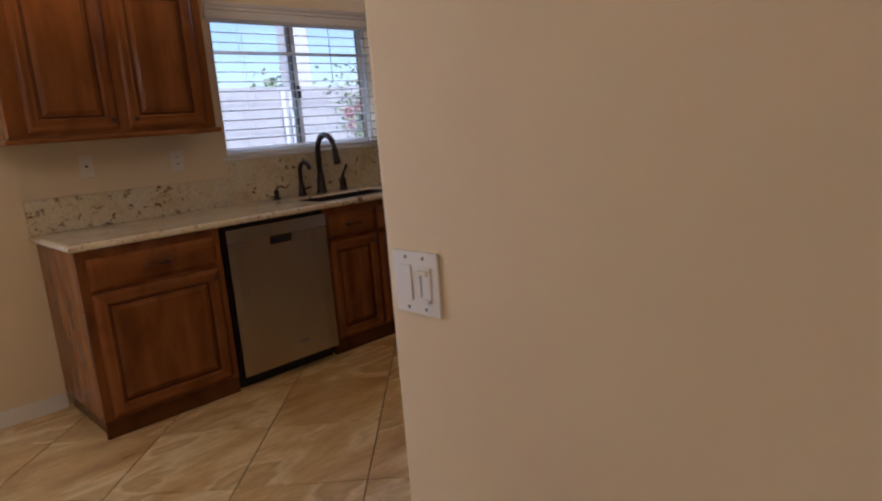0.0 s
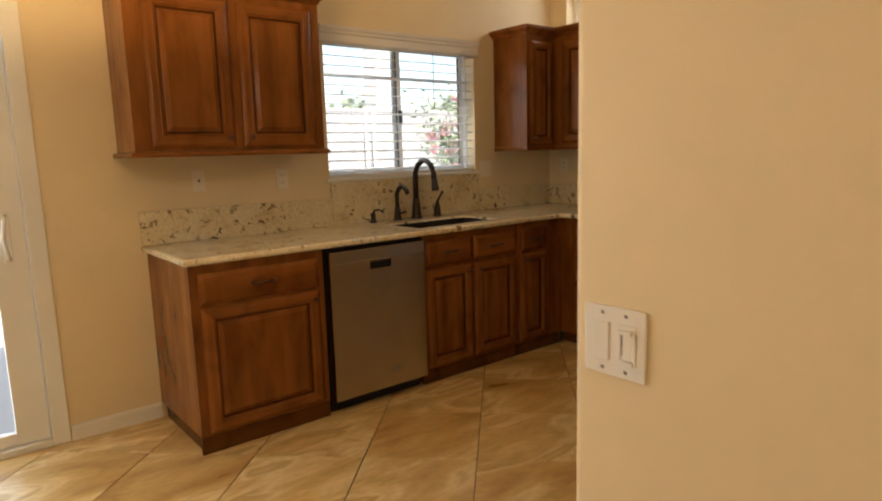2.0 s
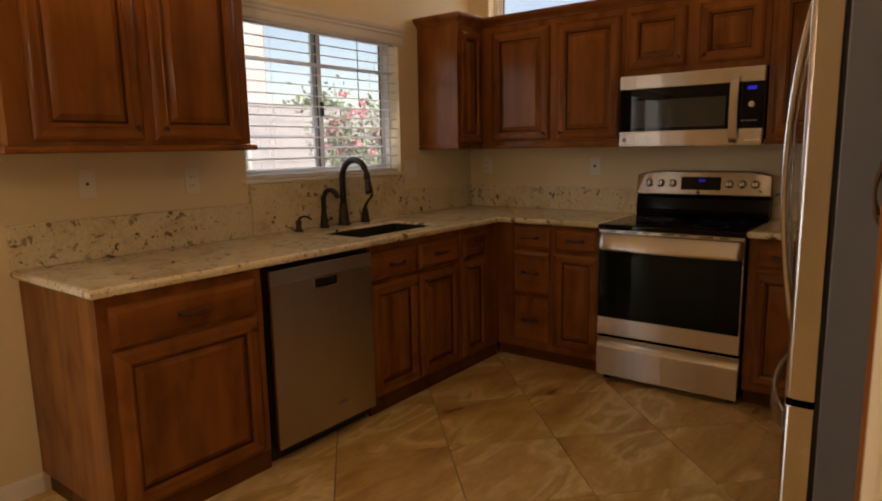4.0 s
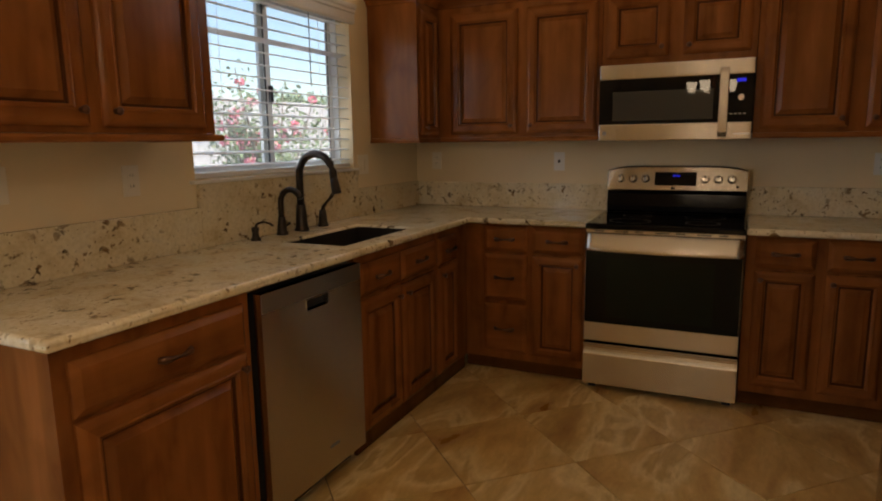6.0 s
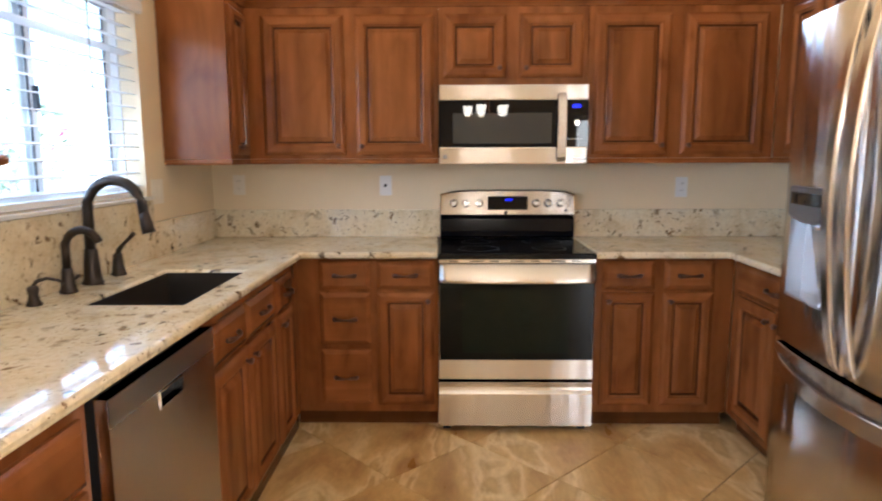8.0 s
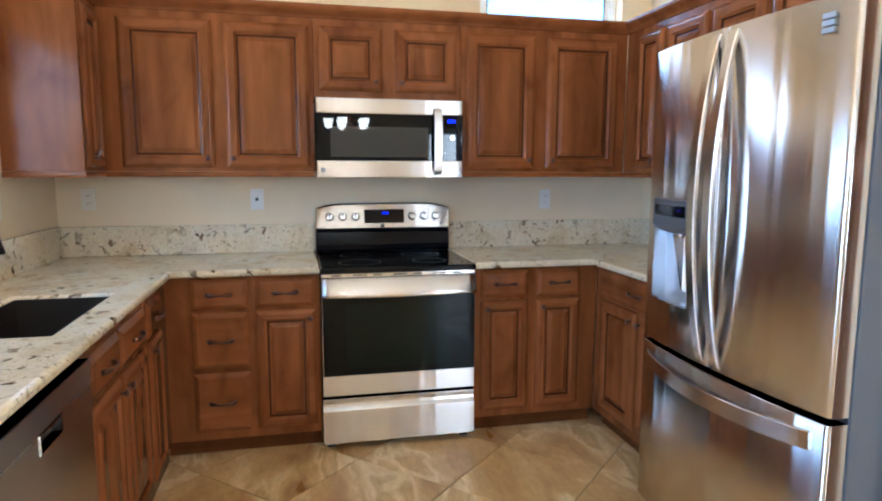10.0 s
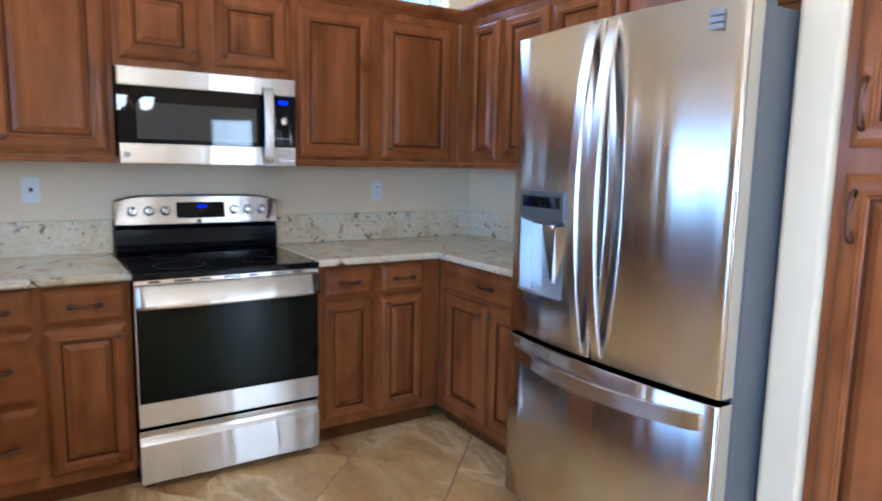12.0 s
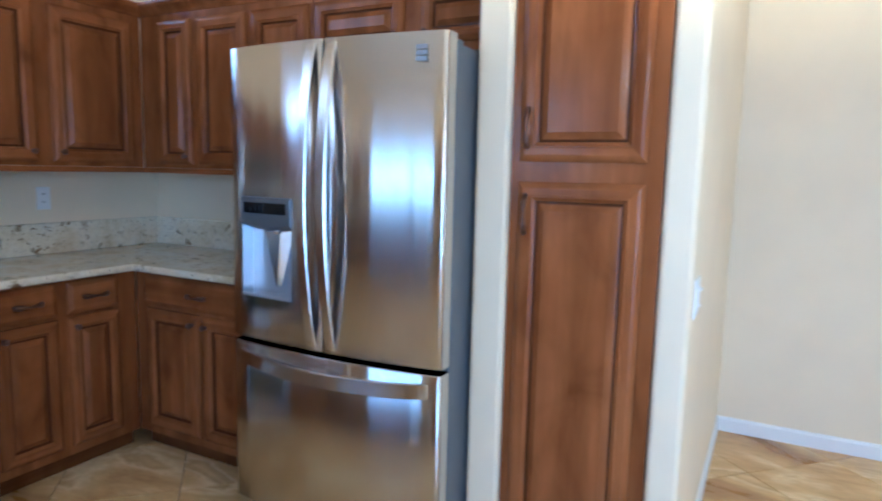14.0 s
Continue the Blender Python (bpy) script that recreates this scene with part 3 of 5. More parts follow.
def drawer(parent, x0, x1, z0, z1, handle=True, y=0.0, plen=0.115):
    w, h = x1 - x0, z1 - z0
    bm = bmesh.new()
    loops = panel_ring(bm, w, h, [(0.0, 0.0), (0.0, -0.009), (0.003, -0.012), (0.011, -0.0165), (0.018, -0.0205), (0.022, -0.0225)], [1, 1, 1, 1, 1])
    bm.faces.new(loops[-1]).material_index = 1
    ob = part("drawer_front", bm, [WOOD, WOOD_H, GROOVE_TONE], parent, at=pose(x0, y, z0))
    if handle:
        pull(ob, w / 2, h * 0.5, plen)
    return ob


def carcass(parent, w, depth, z0, z1, toe=0.0, toe_back=0.06):
    bm = bmesh.new()
    box(bm, 0.0008, w - 0.0008, 0.0, depth - 0.002, z0, z1, bevel=0.0015)
    body = part("body", bm, WOOD, parent)
    if toe:
        part("toe_board", boxed(0.002, w - 0.002, toe_back, toe_back + 0.018, 0.0, z0 - 0.0005), TOE, parent, "maple toe board, darkened for the shade under the cabinet")
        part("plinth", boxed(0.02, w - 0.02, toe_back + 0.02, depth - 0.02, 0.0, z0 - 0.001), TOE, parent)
    return body


def cabinet(m, w, depth, z0, z1, label, group, leaves, toe=0.0, toe_back=0.06, name="base_cabinet", category="cabinet"):
    root = thing(name, m, label, category, group)
    carcass(root, w, depth, z0, z1, toe, toe_back)
    for kind, *a in leaves:
        (door if kind == 'door' else drawer)(root, *a)
    return root


BASE = "stained maple base cabinets"
UPPER = "stained maple wall cabinets"
TOP = COUNTER - 0.034

# sink run, facing south: local x is world x, origin on the face of the carcass
YF = 3.072
cabinet(pose(0.762, YF, 0), 0.668, NORTH - YF, 0.085, TOP, "stained maple base cabinet with one drawer beside the dishwasher", BASE,
        [('drawer', 0.041, 0.635, 0.700, 0.846), ('door', 0.041, 0.635, 0.098, 0.686, "door", ('knob', 'tr'))], 0.085, 0.003)
cabinet(pose(2.06, YF, 0), 0.775, NORTH - YF, 0.085, 0.70, "stained maple sink base cabinet with two doors and false drawers", BASE,
        [('door', 0.02, 0.375, 0.098, 0.686, "door", ('knob', 'tr')), ('door', 0.395, 0.755, 0.098, 0.686, "door", ('knob', 'tl'))], 0.085, 0.014)
_sb = bpy.context.scene.objects["base_cabinet.001"]
part("apron", boxed(0.0008, 0.7742, 0.0, 0.03, 0.701, TOP, bevel=0.0015), WOOD_H, _sb)
drawer(_sb, 0.02, 0.375, 0.706, 0.846)
drawer(_sb, 0.395, 0.755, 0.706, 0.846)
cabinet(pose(2.836, YF, 0), 0.44, NORTH - YF, 0.085, TOP, "narrow stained maple corner base cabinet", BASE,
        [('drawer', 0.03, 0.27, 0.700, 0.846), ('door', 0.03, 0.27, 0.098, 0.686, "door", ('knob', 'tl'))], 0.085, 0.014)

# range run, facing west: local x runs south
XF = 3.28


def east_run(y):
    return pose(XF, y, 0, 0, 0, -90)


cabinet(east_run(3.098), 0.733, EAST - XF, 0.085, TOP, "stained maple base cabinet with three drawers and a door", BASE,
        [('drawer', 0.140, 0.396, 0.728, 0.872), ('drawer', 0.140, 0.396, 0.444, 0.712), ('drawer', 0.140, 0.396, 0.132, 0.418),
         ('drawer', 0.428, 0.712, 0.728, 0.872), ('door', 0.428, 0.712, 0.128, 0.712, "door", ('knob', 'tr'))], 0.085, 0.055)
cabinet(east_run(1.592), 0.69, EAST - XF, 0.085, TOP, "stained maple base cabinet with two narrow doors", BASE,
        [('drawer', 0.042, 0.298, 0.728, 0.872), ('drawer', 0.345, 0.588, 0.728, 0.872),
         ('door', 0.042, 0.300, 0.128, 0.712, "door", ('knob', 'tl')), ('door', 0.345, 0.588, 0.128, 0.712, "door", ('knob', 'tl'))], 0.085, 0.055)
# south run, facing north: local x runs west
cabinet(pose(XF - 0.002, 0.902, 0, 0, 0, 180), 0.86, 0.60, 0.085, TOP, "stained maple base cabinet beside the fridge", BASE,
        [('drawer', 0.07, 0.81, 0.728, 0.872), ('door', 0.085, 0.435, 0.128, 0.712, "door", ('knob', 'tr')), ('door', 0.455, 0.81, 0.128, 0.712, "door", ('knob', 'tl'))], 0.085, 0.055)

# wall cabinets
ZB, ZT = 1.372, 2.135
DZ0, DZ1 = 1.392, 2.098


LOW = ZB + 0.017


def wall_cabinet(m, w, depth, label, leaves, z0=ZB):
    return cabinet(m, w, depth, z0, ZT, label, UPPER, leaves, name="wall_cabinet")


YU = 3.362
left_upper = wall_cabinet(pose(0.672, YU, 0), 0.968, NORTH - YU, "stained maple wall cabinet with two doors and a nosed light rail",
                          [('door', 0.076, 0.470, 1.408, DZ1, "door", ('knob', 'br')), ('door', 0.516, 0.916, 1.408, DZ1, "door", ('knob', 'bl'))], LOW)
wall_cabinet(pose(3.252, YU, 0), 0.617, NORTH - YU, "stained maple corner wall cabinet beside the window", [('door', 0.03, 0.255, DZ0, DZ1, "door", ('knob', 'bl'))])
XU = 3.54


def east_upper(y):
    return pose(XU, y, 0, 0, 0, -90)


wall_cabinet(east_upper(YU - 0.001), 0.995, EAST - XU, "stained maple wall cabinet with two tall doors",
             [('door', 0.086, 0.510, DZ0, DZ1, "door", ('knob', 'br')), ('door', 0.566, 0.972, DZ0, DZ1, "door", ('knob', 'bl'))])
wall_cabinet(east_upper(2.366), 0.768, EAST - XU, "short stained maple cabinet above the microwave",
             [('door', 0.026, 0.346, 1.782, DZ1, "door", ('knob', 'br')), ('door', 0.416, 0.740, 1.782, DZ1, "door", ('knob', 'bl'))], 1.745)
wall_cabinet(east_upper(1.597), 0.965, EAST - XU, "stained maple wall cabinet with two tall doors",
             [('door', 0.030, 0.415, DZ0, DZ1, "door", ('knob', 'br')), ('door', 0.486, 0.905, DZ0, DZ1, "door", ('knob', 'bl'))])
wall_cabinet(pose(XU - 0.001, 0.63, 0, 0, 0, 180), 0.395, 0.33, "narrow stained maple corner wall cabinet", [('door', 0.14, 0.372, DZ0, DZ1, "door", ('knob', 'br'))])
wall_cabinet(pose(3.143, 0.63, 0, 0, 0, 180), 0.73, 0.33, "stained maple wall cabinet beside the fridge",
             [('door', 0.022, 0.342, DZ0, DZ1, "door", ('knob', 'br')), ('door', 0.375, 0.712, DZ0, DZ1, "door", ('knob', 'bl'))])
wall_cabinet(pose(2.412, 0.63, 0, 0, 0, 180), 0.936, 0.33, "short stained maple cabinet above the fridge",
             [('door', 0.014, 0.462, 1.89, DZ1, "door", ('knob', 'br')), ('door', 0.545, 0.915, 1.89, DZ1, "door", ('knob', 'bl'))], 1.855)

# light rails under and crowns over the wall cabinets
RAIL = [(-0.016, 0.0), (0.010, 0.0), (0.017, 0.006), (0.018, 0.016), (0.012, 0.024), (0.001, 0.026), (-0.016, 0.026)]
_bm = bmesh.new()
sweep(_bm, [(o + 0.004 if o > 0 else o, u) for o, u in RAIL], [(0.0005, 0.327, LOW - 0.027), (0.0005, 0.0, LOW - 0.027), (0.9675, 0.0, LOW - 0.027), (0.9675, 0.327, LOW - 0.027)])
part("light_rail", _bm, WOOD_H, left_upper)
RAIL_PLAIN = [(-0.014, 0.0), (0.004, 0.0), (0.006, 0.01), (0.002, 0.026), (-0.014, 0.026)]
_bm = bmesh.new()
sweep(_bm, RAIL_PLAIN, [(3.253, NORTH - 0.003, ZB - 0.027), (3.253, YU, ZB - 0.027), (XU, YU, ZB - 0.027), (XU, 2.368, ZB - 0.027)])
solid("trim", _bm, WOOD_Y, "stained maple light rail under the corner cabinets", "cabinet trim", kind="structure")
_bm = bmesh.new()
sweep(_bm, RAIL_PLAIN, [(XU, 1.596, ZB - 0.027), (XU, 0.63, ZB - 0.027), (2.414, 0.63, ZB - 0.027)])
solid("trim", _bm, WOOD_Y, "stained maple light rail under the wall cabinets", "cabinet trim", kind="structure")
CROWN = [(-0.02, 0.0), (0.004, 0.0), (0.008, 0.012), (0.022, 0.026), (0.036, 0.036), (0.044, 0.048), (0.044, 0.060), (-0.02, 0.060)]
_bm = bmesh.new()
sweep(_bm, CROWN, [(3.253, NORTH - 0.002, ZT + 0.0005), (3.253, YU, ZT + 0.0005), (XU, YU, ZT + 0.0005), (XU, 0.63, ZT + 0.0005), (1.477, 0.63, ZT + 0.0005)])
solid("trim", _bm, WOOD_Y, "stained maple crown moulding on the wall cabinets", "crown moulding", kind="structure")
_bm = bmesh.new()
sweep(_bm, CROWN, [(0.673, NORTH - 0.002, ZT + 0.0005), (0.673, YU, ZT + 0.0005), (1.639, YU, ZT + 0.0005), (1.639, NORTH - 0.002, ZT + 0.0005)])
solid("trim", _bm, WOOD_H, "stained maple crown moulding on the sink-side cabinet", "crown moulding", kind="structure")

# pantry: facing north between the two partitions
pantry = thing("pantry_cabinet", pose(1.350, 0.935, 0, 0, 0, 180), "tall stained maple pantry cabinet with two stacked doors", "cabinet")
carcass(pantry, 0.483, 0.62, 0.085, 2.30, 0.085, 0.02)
door(pantry, 0.032, 0.436, 1.428, 2.26, "door", ('pull', 'bl'))
door(pantry, 0.032, 0.436, 0.10, 1.364, "door", ('pull', 'tl'))


# ---- worktop ----
def slab(bm, poly, z0, z1, r=0.010):
    """Worktop slab with an eased nose all round."""
    n = len(poly)

    def shrunk(d):
        out = []
        for i in range(n):
            p, a, b = Vector(poly[i]), Vector(poly[i - 1]), Vector(poly[(i + 1) % n])
            d1, d2 = (p - a).normalized(), (b - p).normalized()
            n1, n2 = Vector((-d1.y, d1.x)), Vector((-d2.y, d2.x))
            k = (n1 + n2) / (1 + n1.dot(n2))
            out.append(p + k * d)
        return out

    loops = [[bm.verts.new((q.x, q.y, z)) for q in shrunk(d)] for d, z in ((r, z0), (r * 0.3, z0 + r * 0.3), (0.0, z0 + r), (0.0, z1 - r), (r * 0.3, z1 - r * 0.3), (r, z1))]
    for a, b in zip(loops, loops[1:]):
        for i in range(n):
            bm.faces.new((a[i], a[(i + 1) % n], b[(i + 1) % n], b[i]))
    bm.faces.new(loops[0][::-1])
    bm.faces.new(loops[-1])


Z0 = COUNTER - 0.033
SX0, SX1, SY0, SY1 = 2.115, 2.745, 3.150, 3.480
top_main = thing("worktop", pose(0, 0, 0), "cream granite worktop with dark speckles and a sink cutout", "worktop")
# one L-shaped slab with a rectangular cutout, made from a grid and dissolved seams
_bm = bmesh.new()
XS, YS = [0.737, SX0, SX1, 3.225, EAST - 0.002], [2.366, 3.032, SY0, SY1, NORTH - 0.002]
_tv = {}


def _top(i, j, z):
    k = (i, j, z)
    if k not in _tv:
        _tv[k] = _bm.verts.new((XS[i], YS[j], z))
    return _tv[k]


_cells = {(i, j) for i in range(4) for j in range(4) if (j > 0 or i == 3) and not (i == 1 and j == 2)}
for i, j in sorted(_cells):
    _bm.faces.new((_top(i, j, COUNTER), _top(i + 1, j, COUNTER), _top(i + 1, j + 1, COUNTER), _top(i, j + 1, COUNTER)))
    _bm.faces.new((_top(i, j, Z0), _top(i, j + 1, Z0), _top(i + 1, j + 1, Z0), _top(i + 1, j, Z0)))
    for (a, b), nb in ((((i, j), (i + 1, j)), (i, j - 1)), (((i + 1, j), (i + 1, j + 1)), (i + 1, j)), (((i + 1, j + 1), (i, j + 1)), (i, j + 1)), (((i, j + 1), (i, j)), (i - 1, j))):
        if nb not in _cells:
            _bm.faces.new((_top(*a, Z0), _top(*b, Z0), _top(*b, COUNTER), _top(*a, COUNTER)))
bmesh.ops.recalc_face_normals(_bm, faces=_bm.faces)
_es = [e for e in _bm.edges if len(e.link_faces) == 2 and e.link_faces[0].normal.dot(e.link_faces[1].normal) < 0.5 and abs(e.verts[0].co.z - e.verts[1].co.z) < 1e-4]
_bv = bmesh.ops.bevel(_bm, geom=_es, offset=0.013, segments=6, profile=0.5, affect='EDGES')
for _f in _bv["faces"]:
    _f.smooth = True
part("slab", _bm, GRANITE, top_main)
part("backsplash", boxed(0.741, SINK_WIN[0] - 0.001, NORTH - 0.022, NORTH - 0.0005, COUNTER + 0.0005, 1.092, bevel=0.003), GRANITE, top_main)
part("backsplash", boxed(SINK_WIN[0], SINK_WIN[1] + 0.012, NORTH - 0.022, NORTH - 0.0005, COUNTER + 0.0005, 1.1885, bevel=0.003), GRANITE, top_main)
part("backsplash", boxed(SINK_WIN[1] + 0.013, EAST - 0.023, NORTH - 0.022, NORTH - 0.0005, COUNTER + 0.0005, 1.083, bevel=0.003), GRANITE, top_main)
part("backsplash", boxed(EAST - 0.022, EAST - 0.0005, 2.366, NORTH - 0.0005, COUNTER + 0.0005, 1.078, bevel=0.003), GRANITE, top_main)
top_right = thing("worktop", pose(0, 0, 0), "cream granite corner worktop between range and fridge", "worktop")
_bm = bmesh.new()
slab(_bm, [(2.425, COOK_SOUTH + 0.002), (EAST - 0.002, COOK_SOUTH + 0.002), (EAST - 0.002, 1.593), (3.225, 1.593), (3.225, 0.955), (2.425, 0.955)], Z0, COUNTER)
part("slab", _bm, GRANITE, top_right)
part("backsplash", boxed(EAST - 0.022, EAST - 0.0005, COOK_SOUTH + 0.023, 1.593, COUNTER + 0.0005, 1.078, bevel=0.003), GRANITE, top_right)
part("backsplash", boxed(2.425, EAST - 0.0005, COOK_SOUTH + 0.0005, COOK_SOUTH + 0.022, COUNTER + 0.0005, 1.078, bevel=0.003), GRANITE, top_right)

# undermounted sink
sink = thing("kitchen_sink", pose(0, 0, 0), "dark composite undermount sink bowl in the granite worktop", "sink")
_bm = bmesh.new()
X0, X1, Y0, Y1, ZS = SX0 - 0.004, SX1 + 0.004, SY0 - 0.004, SY1 + 0.004, Z0 - 0.0008
_lo = []
for d, z in ((0.0045, COUNTER - 0.013), (0.0075, COUNTER - 0.0125), (0.0085, COUNTER - 0.03), (0.016, ZS - 0.15), (0.034, ZS - 0.175)):
    _lo.append([_bm.verts.new((x, y, z)) for x, y in ((X0 + d, Y0 + d), (X1 - d, Y0 + d), (X1 - d, Y1 - d), (X0 + d, Y1 - d))])
for a, b in zip(_lo, _lo[1:]):
    for i in range(4):
        _bm.faces.new((a[i], a[(i + 1) % 4], b[(i + 1) % 4], b[i]))
_bm.faces.new(_lo[-1])
part("bowl", _bm, SINK, sink)
_bm = bmesh.new()
lathe(_bm, [(0.045, 0), (0.045, 0.003), (0.036, 0.004), (0.03, 0.001)], pose(2.43, 3.33, ZS - 0.1745), 18)
part("drain", _bm, STEEL_BRIGHT, sink, "steel drain ring")


# ---- taps ----
def base_flare(bm, x, y, r, h):
    lathe(bm, [(r * 1.25, 0), (r * 1.28, 0.006), (r * 1.1, 0.012), (r, 0.03), (r * 0.9, h * 0.6), (r * 0.72, h)], pose(x, y, COUNTER + 0.0004), 18)


faucet = thing("kitchen_faucet", pose(2.452, 3.622, 0), "dark bronze gooseneck pull-down faucet behind the sink", "faucet")
_bm = bmesh.new()
base_flare(_bm, 0, 0, 0.030, 0.13)
part("faucet_body", _bm, FAUCET, faucet)
_bm = bmesh.new()
_pts = [(0, 0, COUNTER + 0.12), (0, 0, COUNTER + 0.25)] + [(-0.012 * (1 - math.cos(a)) * 0.5, -0.105 * (1 - math.cos(a)), COUNTER + 0.275 + 0.105 * math.sin(a)) for a in (math.pi * k / 12 for k in range(0, 12))]
_pts.append((-0.012, -0.212, COUNTER + 0.255))
tube(_bm, _pts, 0.0185, 12)
part("gooseneck", _bm, FAUCET, faucet)
_bm = bmesh.new()
tube(_bm, [(-0.012, -0.211, COUNTER + 0.27), (-0.0125, -0.216, COUNTER + 0.24), (-0.0135, -0.222, COUNTER + 0.215), (-0.0145, -0.228, COUNTER + 0.19)], [0.0175, 0.021, 0.0225, 0.024], 12)
part("spray_head", _bm, FAUCET, faucet)

lever = thing("faucet_lever", pose(2.628, 3.618, 0), "dark bronze separate lever handle for the faucet", "faucet handle")
_bm = bmesh.new()
base_flare(_bm, 0, 0, 0.023, 0.085)
part("lever_base", _bm, FAUCET, lever)
_bm = bmesh.new()
tube(_bm, [(0, 0, COUNTER + 0.075), (-0.002, -0.006, COUNTER + 0.10), (-0.006, -0.03, COUNTER + 0.125), (-0.012, -0.06, COUNTER + 0.15), (-0.016, -0.078, COUNTER + 0.168)], [0.016, 0.011, 0.007, 0.0075, 0.010], 10)
part("lever", _bm, FAUCET, lever)

tap2 = thing("filter_faucet", pose(2.294, 3.618, 0), "small dark bronze drinking-water faucet", "faucet")
_bm = bmesh.new()
base_flare(_bm, 0, 0, 0.023, 0.085)
part("faucet_body", _bm, FAUCET, tap2)
_bm = bmesh.new()
_pts = [(0, 0, COUNTER + 0.08), (0, 0, COUNTER + 0.14)] + [(0.0, -0.06 * (1 - math.cos(a)), COUNTER + 0.155 + 0.062 * math.sin(a)) for a in (math.pi * k / 10 for k in range(0, 10))]
tube(_bm, _pts, 0.0145, 10)
part("gooseneck", _bm, FAUCET, tap2)
_bm = bmesh.new()
tube(_bm, [(0.008, 0, COUNTER + 0.045), (0.035, -0.004, COUNTER + 0.042), (0.052, -0.006, COUNTER + 0.05)], [0.008, 0.006, 0.008], 8)
part("lever", _bm, FAUCET, tap2)

soap = thing("soap_dispenser", pose(2.10, 3.612, 0), "small dark bronze soap pump beside the taps", "soap dispenser")
_bm = bmesh.new()
lathe(_bm, [(0.024, 0), (0.024, 0.006), (0.018, 0.012), (0.014, 0.035), (0.017, 0.045), (0.017, 0.058), (0.012, 0.062)], pose(0, 0, COUNTER + 0.0004), 16)
part("pump_body", _bm, FAUCET, soap)
_bm = bmesh.new()
tube(_bm, [(0, 0, COUNTER + 0.058), (0.004, -0.01, COUNTER + 0.076), (0.01, -0.04, COUNTER + 0.085), (0.014, -0.075, COUNTER + 0.078), (0.015, -0.09, COUNTER + 0.068)], [0.007, 0.006, 0.0055, 0.005, 0.0045], 8)
part("nozzle", _bm, FAUCET, soap)

# ---- dishwasher ----
dw = thing("dishwasher", pose(1.436, 3.034, 0), "stainless steel dishwasher with a recessed pocket handle", "dishwasher")
part("tub", boxed(0.012, 0.612, 0.062, 0.62, 0.05, 0.872), BLACKPLASTIC, dw, "black dishwasher casing")
part("kick_plate", boxed(0.01, 0.612, 0.075, 0.09, 0.001, 0.075), BLACKPLASTIC, dw, "black kick plate")
_bm = bmesh.new()
XA, XB, ZA, ZC = 0.247, 0.387, 0.752, 0.795
for a in ((0.012, 0.614, 0.078, ZA), (0.012, XA, ZA, ZC), (XB, 0.614, ZA, ZC), (0.012, 0.614, ZC, 0.866)):
    box(_bm, a[0], a[1], 0.0, 0.03, a[2], a[3])
bmesh.ops.remove_doubles(_bm, verts=_bm.verts, dist=1e-5)
part("door", _bm, STEEL, dw)
part("door_edge", boxed(0.0125, 0.6135, 0.0302, 0.06, 0.079, 0.865), BLACKPLASTIC, dw, "black door edge")
part("control_strip", boxed(0.013, 0.613, -0.002, -0.0003, 0.80, 0.864), STEEL_DARK, dw)
_bm = bmesh.new()
for a in ((XA, XB, ZC - 0.004, ZC), (XA, XA + 0.004, ZA, ZC - 0.004), (XB - 0.004, XB, ZA, ZC - 0.004), (XA, XB, ZA - 0.004, ZA)):
    box(_bm, a[0], a[1], -0.003, 0.002, a[2], a[3])
part("handle_rim", _bm, STEEL_BRIGHT, dw, "bright pocket rim")
part("handle_pocket", boxed(XA, XB, 0.024, 0.0295, ZA, ZC), BLACKPLASTIC, dw, "dark handle pocket")
part("badge", boxed(0.36, 0.42, -0.0012, 0.0, 0.168, 0.180), LABELGREY, dw, "small grey badge")

# ---- range ----
RW = 0.762
stove = thing("range", pose(3.21, 2.361, 0, 0, 0, -90), "stainless steel electric range with black glass cooktop", "range")
part("casing", boxed(0.002, RW - 0.002, 0.045, 0.655, 0.03, 0.893), BLACKENAMEL, stove, "black side casing")
for fx in (0.04, RW - 0.04):
    part("foot", boxed(fx - 0.02, fx + 0.02, 0.06, 0.10, 0.0, 0.0295), BLACKPLASTIC, stove)
# storage drawer with a scooped grip along its top
_bm = bmesh.new()
_pr = [(0.045, 0.037), (0.002, 0.037), (0.0, 0.042), (0.0, 0.205), (0.006, 0.214), (0.014, 0.222), (0.017, 0.236), (0.012, 0.252), (0.004, 0.262), (0.004, 0.266), (0.045, 0.266)]


def extrude_x(bm, prof, x0, x1, mat=0):
    a = [bm.verts.new((x0, y, z)) for y, z in prof]
    b = [bm.verts.new((x1, y, z)) for y, z in prof]
    n = len(prof)
    for i in range(n):
        f = bm.faces.new((a[i], a[(i + 1) % n], b[(i + 1) % n], b[i]))
        f.material_index = mat
    bm.faces.new(a[::-1]).material_index = mat
    bm.faces.new(b).material_index = mat


extrude_x(_bm, _pr, 0.0, RW)
part("storage_drawer", _bm, STEEL, stove)
od = part("oven_door", boxed(0.0, RW, 0.0, 0.044, 0.283, 0.868, bevel=0.003), STEEL, stove)
part("oven_glass", boxed(0.004, RW - 0.004, -0.004, -0.0003, 0.384, 0.775, bevel=0.0015), OVENGLASS, od, "black oven door glass")
part("oven_window", boxed(0.115, RW - 0.125, -0.0052, -0.0043, 0.42, 0.74), material("tinted_oven_window", (0.005, 0.009, 0.006), 0.03, 0.0, 0.0, 0.16), od)
# broad handle band, bowed and lipped
_bm = bmesh.new()
_n1 = 20
_rows = []
